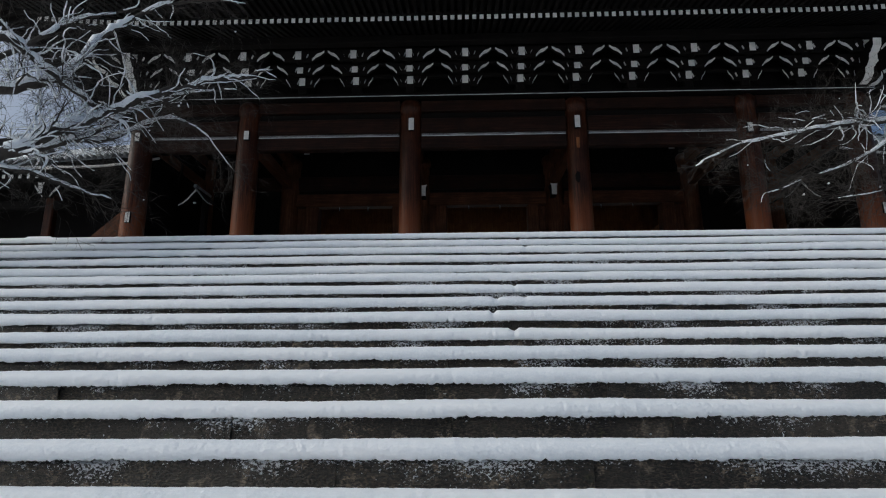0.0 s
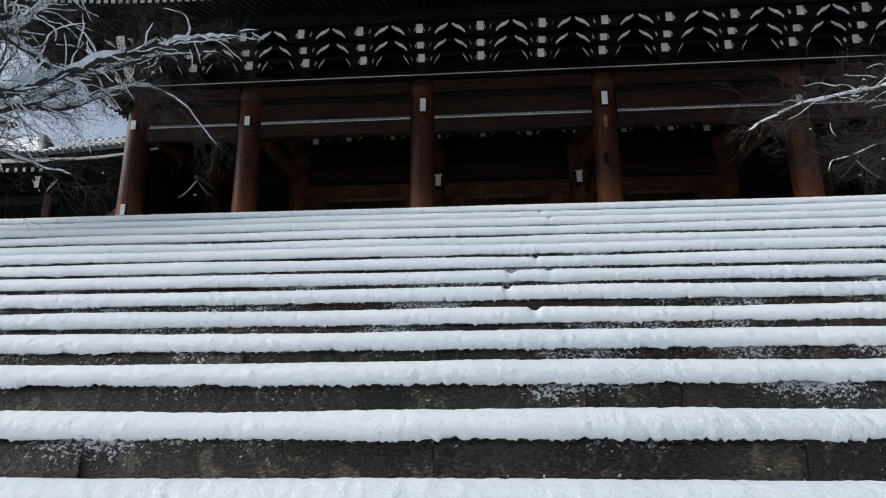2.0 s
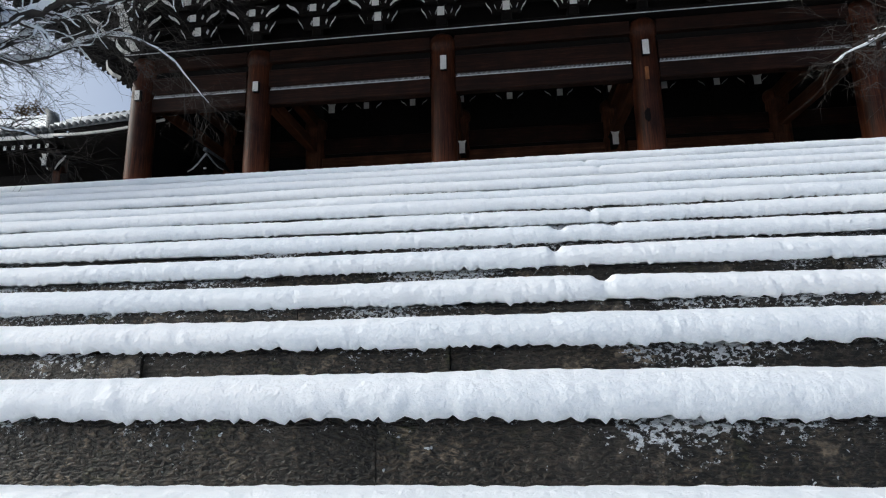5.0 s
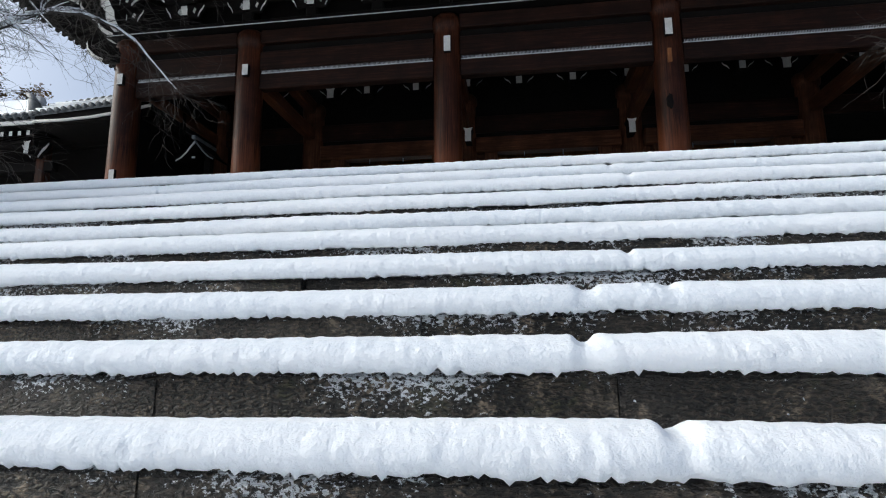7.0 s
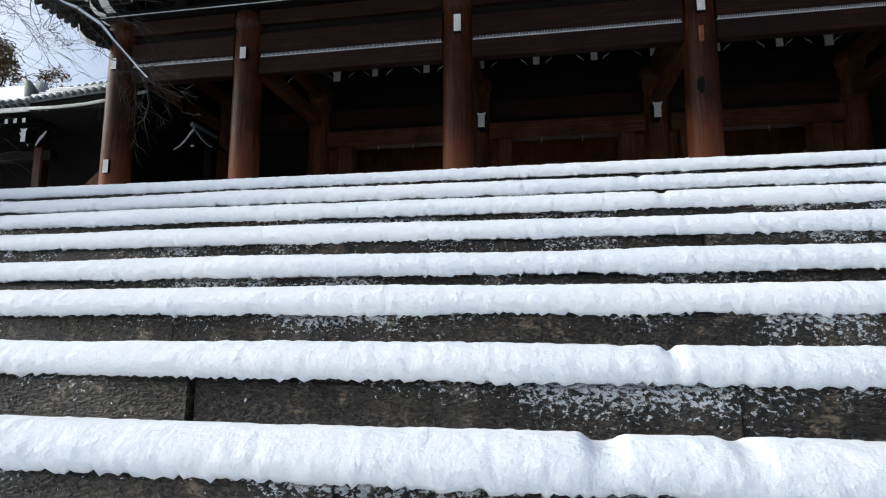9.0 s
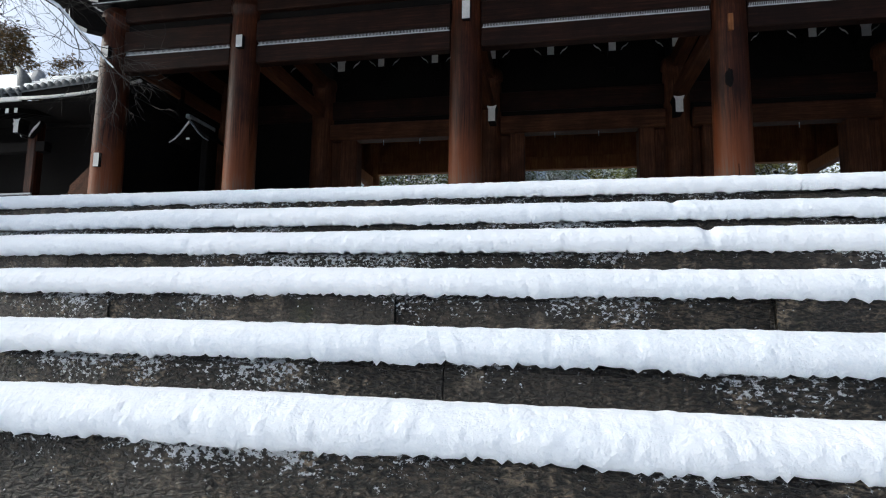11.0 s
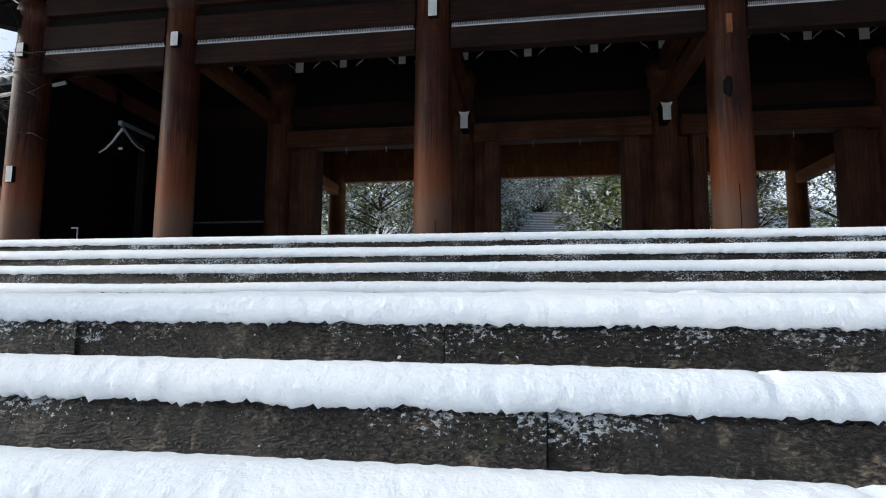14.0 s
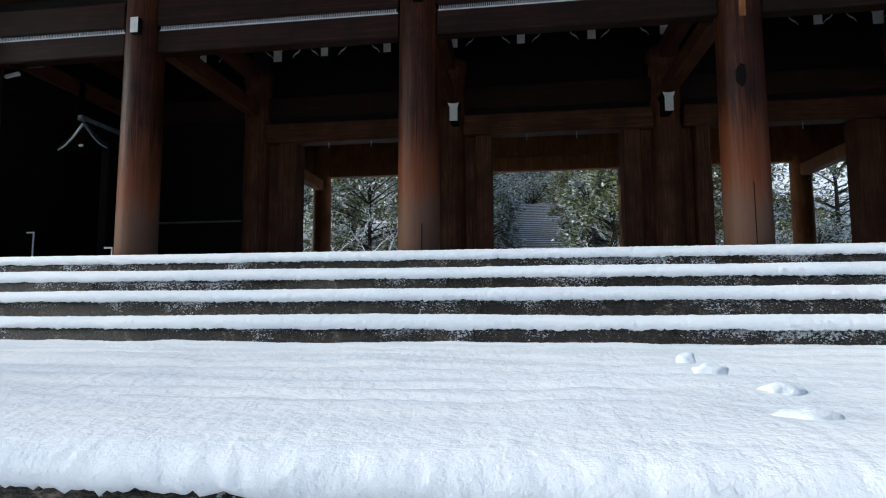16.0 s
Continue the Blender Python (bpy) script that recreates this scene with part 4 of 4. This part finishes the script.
def bare_tree(name, label, limbs, seed, twig_n, snow_r, droop=0.15, bits=1.0):
    """limbs: (points, first radius, last radius). Boughs, side branches and twigs grow from them; snow lies on top of the thicker ones."""
    r = random.Random(seed)
    wood, twigs, snow = ([], []), ([], []), ([], [])

    def jitter(line, amount):
        return [q + Vector((r.uniform(-1, 1), r.uniform(-1, 1), r.uniform(-1, 1))) * amount for q in line]

    def lay_snow(line, rad):
        i = 0
        while i < len(line) - 2:
            n = r.randint(3, 8)
            seg = line[i:i + n]
            rr = rad[i:i + n]
            if len(seg) > 2 and r.random() < 0.8:
                k = len(seg)
                sw = [max(0.005, q * (1.0 + 0.45 * r.random()) + min(0.016, 0.004 + q * 0.35)) * (0.35 + 0.65 * math.sin(math.pi * (j + 0.4) / k) ** 0.5) for j, q in enumerate(rr)]
                tube(*snow, [p + Vector((0, 0, q * 0.62)) for p, q in zip(seg, rr)], sw, 7, 0.15, 0.85)
            i += n - 1

    def grow(start, way, length, radius, level):
        n = 10 if level < 2 else 6
        line, p, d = [start], start.copy(), way.normalized()
        for _ in range(n):
            d = (d + Vector((r.uniform(-1, 1), r.uniform(-1, 1), r.uniform(-0.9, 0.9))) * (0.42 if level < 2 else 0.34) - Vector((0, 0, droop * 0.12 * level))).normalized()
            p = p + d * (length / n)
            line.append(p.copy())
        rad = [radius * (1 - 0.8 * i / n) for i in range(n + 1)]
        if level <= 1:
            tube(*wood, line, rad, 6)
        else:
            tube(*twigs, line, rad, 4)
        if radius > snow_r:
            lay_snow(line, rad)
        elif r.random() < 0.003 * bits:
            q = line[r.randint(2, n)]
            s = r.uniform(0.010, 0.024)
            tube(*snow, [q + Vector((-s, 0, 0)), q + Vector((-s * 0.3, 0, s * 0.5)), q + Vector((s * 0.5, 0, s * 0.4)), q + Vector((s, 0, 0))], [s * 0.3, s, s * 0.9, s * 0.3], 6)
        if level < 3:
            for _ in range((6, 5, 4)[level]):
                i = r.randint(2, n)
                side = line[min(i, n)] - line[i - 1]
                out = (side.normalized() + Vector((r.uniform(-1, 1), r.uniform(-1, 1), r.uniform(-0.7, 0.8))) * 0.75)
                grow(line[i], out, length * r.uniform(0.4, 0.65), max(0.0026, rad[min(i, n)] * 0.5), level + 1)

    for pts, r0, r1 in limbs:
        line = smooth_line(pts, 7)
        line = [line[0]] + jitter(line[1:], r0 * 0.22)
        n = len(line)
        rad = [r0 + (r1 - r0) * (i / (n - 1)) ** 0.6 for i in range(n)]
        tube(*wood, line, rad, 9)
        lay_snow(line[2:], rad[2:])
        for _ in range(int(twig_n * n / 20)):
            i = r.randint(n // 6, n - 2)
            d = (line[i + 1] - line[i]).normalized()
            out = d * 0.7 + Vector((r.uniform(-1, 1), r.uniform(-1, 1), r.uniform(-0.6, 0.9)))
            grow(line[i], out, r.uniform(0.45, 1.15), max(0.006, rad[i] * r.uniform(0.12, 0.30)), r.choice((1, 1, 2)))
        grow(line[-1], line[-1] - line[-2], 0.6, r1, 1)
    base = empty(name, limbs[0][0][0])
    tagged(base, label, "tree")
    for nm, (v, f), mat, lb in (("trunk", wood, BARK, "dark bark of trunk and boughs"), ("crown", twigs, BARK, "tangle of fine bare twigs"), ("branch_snow", snow, SNOW, "snow lying along the boughs")):
        o = put(nm, raw_mesh(nm, v, f, mat), base, label=lb)
        o.matrix_parent_inverse = base.matrix_basis.inverted()
        if nm != "trunk":
            tagged(o, kind="stuff")
    return base


TL = (-10.6, 7.4, 1.9)
bare_tree("cherry_tree", "bare cherry tree with thick snow along its spreading boughs", [
    ([TL, (-10.2, 7.4, 2.9), (-9.4, 7.4, 3.7), (-8.4, 7.4, 4.0)], 0.24, 0.17),
    ([(-8.4, 7.4, 4.0), (-6.67, 7.6, 4.4), (-6.11, 8.0, 4.94), (-5.62, 8.6, 5.62), (-5.06, 9.0, 6.15), (-4.41, 9.5, 6.65), (-3.9, 9.9, 6.95)], 0.13, 0.025),
    ([(-9.0, 7.4, 3.9), (-8.3, 7.6, 5.6), (-6.93, 7.5, 6.29), (-6.5, 7.8, 6.1), (-6.1, 8.1, 5.76), (-5.7, 8.5, 5.5)], 0.10, 0.03),
    ([(-8.3, 7.6, 5.4), (-6.9, 8.0, 5.7), (-6.32, 8.2, 6.03), (-6.18, 8.8, 7.14), (-5.9, 9.2, 7.76), (-5.5, 9.6, 8.37), (-4.7, 10.0, 8.7)], 0.10, 0.02),
    ([(-8.8, 7.5, 3.95), (-7.22, 8.2, 4.86), (-6.6, 8.6, 5.08), (-6.0, 9.2, 5.4), (-5.5, 9.8, 6.05), (-5.1, 10.5, 6.1), (-4.6, 11.0, 5.5)], 0.085, 0.007),
    ([(-8.4, 7.4, 4.0), (-7.2, 7.6, 4.25), (-6.6, 8.2, 4.4), (-6.2, 8.6, 4.28), (-6.0, 9.0, 4.25)], 0.06, 0.012),
    ([(-7.6, 7.5, 4.2), (-6.4, 8.2, 4.8), (-5.95, 8.6, 5.2), (-5.6, 9.0, 5.8), (-5.0, 9.4, 6.3), (-4.5, 9.8, 6.6)], 0.07, 0.015),
    ([(-8.3, 7.6, 5.4), (-7.4, 8.4, 6.6), (-6.9, 9.0, 7.6), (-6.4, 9.6, 8.2)], 0.08, 0.015)], 5, 36, 0.0075)
bare_tree("cherry_tree", "slender bare cherry tree reaching over the steps, lined with snow", [
    ([(14.6, 11.2, 4.2), (14.2, 11.3, 5.4), (13.0, 11.4, 6.4), (11.6, 11.4, 6.7)], 0.16, 0.10),
    ([(11.6, 11.4, 6.7), (9.12, 11.4, 6.5), (8.0, 11.3, 6.38), (6.72, 11.1, 6.08), (5.78, 11.0, 5.86), (4.95, 10.9, 5.5)], 0.075, 0.014),
    ([(11.6, 11.4, 6.7), (9.33, 11.6, 6.86), (8.44, 11.5, 6.83), (7.37, 11.4, 6.53)], 0.05, 0.008),
    ([(9.6, 11.3, 6.5), (8.5, 11.1, 5.75), (7.75, 11.0, 5.36), (7.03, 11.0, 5.14), (6.39, 11.0, 4.88)], 0.045, 0.008),
    ([(9.8, 11.0, 6.3), (9.0, 10.4, 5.4), (7.91, 10.2, 4.62), (6.89, 10.1, 4.4)], 0.03, 0.005)], 9, 58, 0.0065, 0.1, 0.6)

# ---------- behind the gate: stone stair, shrubs and wooded hillside ----------
far_stair = empty("far_stairs", (1.55, 41.0, 4.3))
tagged(far_stair, "long straight stone stair climbing the wooded hill, dusted with snow", "stairs")
step_bm = bmesh.new()
box(step_bm, (-2.1, 0, 0), (2.1, 1.2, 0.19), 0.0)
FAR_STEP = mesh_of("stair_step", step_bm, FAR_STONE)
FAR_SNOW = mesh_of("stair_snow", new_box((-2.05, 0.02, 0.186), (2.05, 0.42, 0.236), 0.015), SNOW)
for k in range(39):
    s = put("stair_step", FAR_STEP, far_stair, (0, 0.43 * k, 0.205 * k))
    put("step_snow", FAR_SNOW, s)
for s in (-1, 1):
    bm = bmesh.new()
    prism(bm, [(0, -0.4), (0, 0.35), (16.8, 8.35), (16.8, -0.4)], 0.35, place=lambda u, v, w: (s * 2.28 + w, u, v))
    part("stair_curb", bm, PAVING, far_stair)


def leafy_tree(name, label, category, place, height, spread, mat, seed, leaves, low=0.12, leaf=0.16, trunk_r=0.16):
    """Trunk, limbs and a crown of many small leaves gathered in uneven clumps."""
    r = random.Random(seed)
    base = empty(name, place)
    tagged(base, label, category)
    wood = ([], [])
    tube(*wood, [Vector((0.3 * noise.noise((seed, k, 0)), 0.3 * noise.noise((seed, k, 5)), height * 0.92 * k / 6 - 0.3)) for k in range(7)], [trunk_r * (1 - 0.85 * k / 6) for k in range(7)], 7)
    clumps = []
    for _ in range(46):
        h = r.uniform(low, 1.0)
        w = spread * (math.sin(math.pi * min(1, 0.18 + 0.80 * h)) ** 0.7) * r.uniform(0.35, 1.05)
        a = r.uniform(0, 2 * math.pi)
        c = Vector((w * math.cos(a), w * math.sin(a), height * h))
        clumps.append((c, r.uniform(0.35, 0.8) * spread * 0.38))
        tube(*wood, [Vector((0, 0, height * h * 0.75)), c * 0.55 + Vector((0, 0, height * h * 0.36)), c], [trunk_r * 0.35, trunk_r * 0.2, 0.012], 5)
    put("trunk", raw_mesh("trunk", *wood, BARK), base)
    verts, faces = [], []
    for _ in range(leaves):
        c, q = r.choice(clumps)
        d = Vector((r.gauss(0, 1), r.gauss(0, 1), r.gauss(0, 0.8))) * (q * 0.62)
        p = c + d
        s = leaf * r.uniform(0.55, 1.3)
        u = Vector((r.uniform(-1, 1), r.uniform(-1, 1), r.uniform(-0.45, 0.45))).normalized() * s
        w = u.cross(Vector((r.uniform(-0.5, 0.5), r.uniform(-0.5, 0.5), 1))).normalized() * s * 0.42
        k = len(verts)
        verts += [p - u, p + w, p + u, p - w]
        faces.append((k, k + 1, k + 2, k + 3))
    put("crown", raw_mesh("crown", verts, faces, mat, False), base)
    return base


hill = [(-13.5, 40, 9, 3.6, LEAF_A), (-9.0, 42, 9, 3.4, LEAF_A), (-4.6, 43, 8.5, 3.0, LEAF_A), (-2.9, 39.5, 5.2, 1.9, LEAF_B), (-3.6, 50, 10, 3.2, LEAF_S),
        (5.6, 41.5, 7.5, 2.6, LEAF_A), (6.6, 47, 10, 3.2, LEAF_S), (9.6, 43, 10, 3.4, LEAF_B), (14.0, 43, 9, 3.6, LEAF_B), (19.0, 44, 10, 4.0, LEAF_A),
        (-18.0, 42, 10, 4.0, LEAF_A), (-7.0, 54, 11, 4.0, LEAF_B), (1.0, 64, 12, 4.6, LEAF_S), (5.0, 62, 12, 4.4, LEAF_B), (-3.0, 63, 12, 4.4, LEAF_S), (11.0, 55, 12, 4.4, LEAF_S), (17, 56, 12, 5, LEAF_B), (-14, 55, 12, 5, LEAF_S),
        (12.2, 38.0, 3.2, 1.9, LEAF_S), (8.2, 37.5, 2.6, 1.5, LEAF_S), (15.2, 38.5, 3.0, 2.0, LEAF_S), (24, 50, 12, 5, LEAF_A), (-24, 50, 12, 5, LEAF_A), (-1.5, 70, 14, 5, LEAF_A), (6, 72, 14, 5, LEAF_A), (12, 66, 13, 5, LEAF_A), (-9, 66, 13, 5, LEAF_A), (1.6, 60.5, 9, 4.2, LEAF_S), (-2.6, 55.5, 9, 3.0, LEAF_A), (5.6, 54, 9, 3.0, LEAF_B), (-1.8, 46, 6, 2.0, LEAF_S), (4.9, 46.5, 6, 2.0, LEAF_S), (8.0, 51, 11, 3.6, LEAF_A), (-5.5, 47, 11, 3.4, LEAF_A), (-11.5, 47, 12, 4, LEAF_A), (13, 48, 12, 4, LEAF_A)]
for i, (x, y, h, w, mat) in enumerate(hill):
    shrub = h < 4
    name = "shrub" if shrub else "evergreen_tree"
    label = {LEAF_A: "dense dark evergreen tree flecked with snow", LEAF_B: "yellow-green evergreen tree flecked with snow", LEAF_S: "evergreen tree thickly powdered with snow"}[mat]
    leafy_tree(name, label.replace("tree", "shrub") if shrub else label, "shrub" if shrub else "tree", (x, y, ground_height(x, y) - 0.2), h, w, mat, 30 + i, 11000 if not shrub else 7000, 0.04 if y < 48 else 0.12, 0.15 if not shrub else 0.10)
for i, (x, y, h, w) in enumerate(((-84, 78, 29, 6), (-77, 82, 24, 6), (-92, 80, 32, 6), (-62, 88, 17, 5), (-70, 84, 18, 6), (-55, 92, 17, 5), (-100, 84, 26, 7))):
    leafy_tree("cedar_tree", "tall brownish cedar on the far slope", "tree", (x, y, ground_height(x, y) - 0.3), h, w, LEAF_C, 70 + i, 9000, 0.2, 0.36, 0.3)
for i, (x, y, s) in enumerate(((-6.4, 34.5, 1.0), (-8.2, 35.2, 1.1), (-4.9, 35.6, 0.9), (5.6, 36.0, 1.0), (4.4, 35.6, 0.8), (-10.0, 35.0, 1.0))):
    z = ground_height(x, y)
    b = Vector((x, y, z))
    bare_tree("bare_shrub", "leafless shrub with pale snow-lined branches", [
        ([b, b + Vector((0.5, 0, 1.1)) * s, b + Vector((1.3, 0.2, 2.2)) * s, b + Vector((2.2, 0.1, 2.9)) * s], 0.06, 0.016),
        ([b, b + Vector((0.1, 0.1, 1.3)) * s, b + Vector((0.5, 0.3, 2.6)) * s, b + Vector((0.9, 0.2, 3.6)) * s], 0.06, 0.016),
        ([b, b + Vector((-0.5, 0, 1.1)) * s, b + Vector((-0.9, 0.1, 2.3)) * s, b + Vector((-1.5, 0, 3.1)) * s], 0.04, 0.012)], 100 + i, 14, 0.005, -0.2, 1.2)

# ---------- stone blocks of the steps, last for speed ----------
stairs = empty("stone_stairs", (1.25, 3.0, 0))
tagged(stairs, "broad flight of dark wet stone steps", "stairs", kind="structure")
ST_INV = Matrix.Translation((-1.25, -3.0, 0))
block_rng = random.Random(21)


def block_mesh(w, h, d, seed):
    """A dressed block with worn, slightly uneven arrises; front face at y = 0, top at z = 0."""
    bm = bmesh.new()
    nx = 6
    cols = []
    for i in range(nx + 1):
        u = w * i / nx - w / 2
        e = 0.006 * noise.noise((u * 3, seed, 0)) if 0 < i < nx else 0.006
        t = 0.008 * noise.noise((u * 2.1, seed, 4))
        cols.append([bm.verts.new(c) for c in ((u, d, t - 0.0), (u, 0.03, t), (u, 0.004 + e, t - 0.022), (u, e, t - h * 0.5), (u, e * 0.6 + 0.002, -h))])
    for a, b in zip(cols, cols[1:]):
        for k in range(4):
            bm.faces.new((a[k], a[k + 1], b[k + 1], b[k]))
    bm.faces.new(cols[0][::-1])
    bm.faces.new(cols[-1])
    bmesh.ops.recalc_face_normals(bm, faces=bm.faces[:])
    return mesh_of("stone_block", bm, STONE)


# upright joints between blocks: x by step
JOINTS = {2: [-2.01, -0.7, 0.78], 3: [-1.5, -0.03, 1.4], 4: [-1.6, -0.23, 1.1], 5: [-1.2, -0.08, 1.3], 6: [-0.79, 0.9], 7: [-1.05, 0.45], 8: [-1.5, -0.22, 0.72], 9: [-0.85, 0.83], 10: [-1.22, -0.48, 1.1],
          11: [-1.97, -0.02, 1.5], 12: [-1.61, -0.3, 1.1], 13: [-1.15, 0.63], 14: [-0.72, 0.34, 1.6], 15: [-1.5, -0.01, 1.5], 16: [-2.7, -1.5, -0.09, 1.3], 17: [-2.71, -1.4, -0.07, 1.5]}
for i, (ny, nz) in enumerate(levels):
    low = (levels[i - 1][1] if i else 0.0) - 0.06
    back = levels[i + 1][0] + 0.12 if i + 1 < len(levels) else ny + 1.3
    x = STAIR_L - block_rng.uniform(0, 0.5)
    while x < STAIR_R:
        w = block_rng.uniform(1.05, 2.1)
        ahead = [j - x for j in JOINTS.get(i, []) if 0.3 < j - x < 2.3]
        w = ahead[0] if ahead else w
        w = min(w, STAIR_R - x + 0.3)
        if STAIR_R - (x + w) < 0.5:
            w = STAIR_R - x
        o = put("stone_block", block_mesh(w - (0.045 if i == 9 and abs(x + w + 0.85) < 0.01 else 0.004), nz - low, back - ny, block_rng.uniform(0, 90)), stairs, (x + w / 2, ny + block_rng.uniform(-0.010, 0.010), nz + block_rng.uniform(-0.008, 0.008)), (0, 0, block_rng.uniform(-0.003, 0.003)))
        o.matrix_parent_inverse = ST_INV
        x += w
        if x >= STAIR_R - 0.01:
            break
fill = bmesh.new()
prism(fill, [(2.95, -0.3), (3.25, 0.0), (9.2, 3.1), (12.1, 3.3), (13.05, 3.9), (13.2, 3.9), (13.2, -0.3)], STAIR_R - STAIR_L - 0.1, place=lambda u, v, w: ((STAIR_L + STAIR_R) / 2 + w, u, v))
core = part("stair_core", fill, PAVING, stairs)
core.matrix_parent_inverse = ST_INV
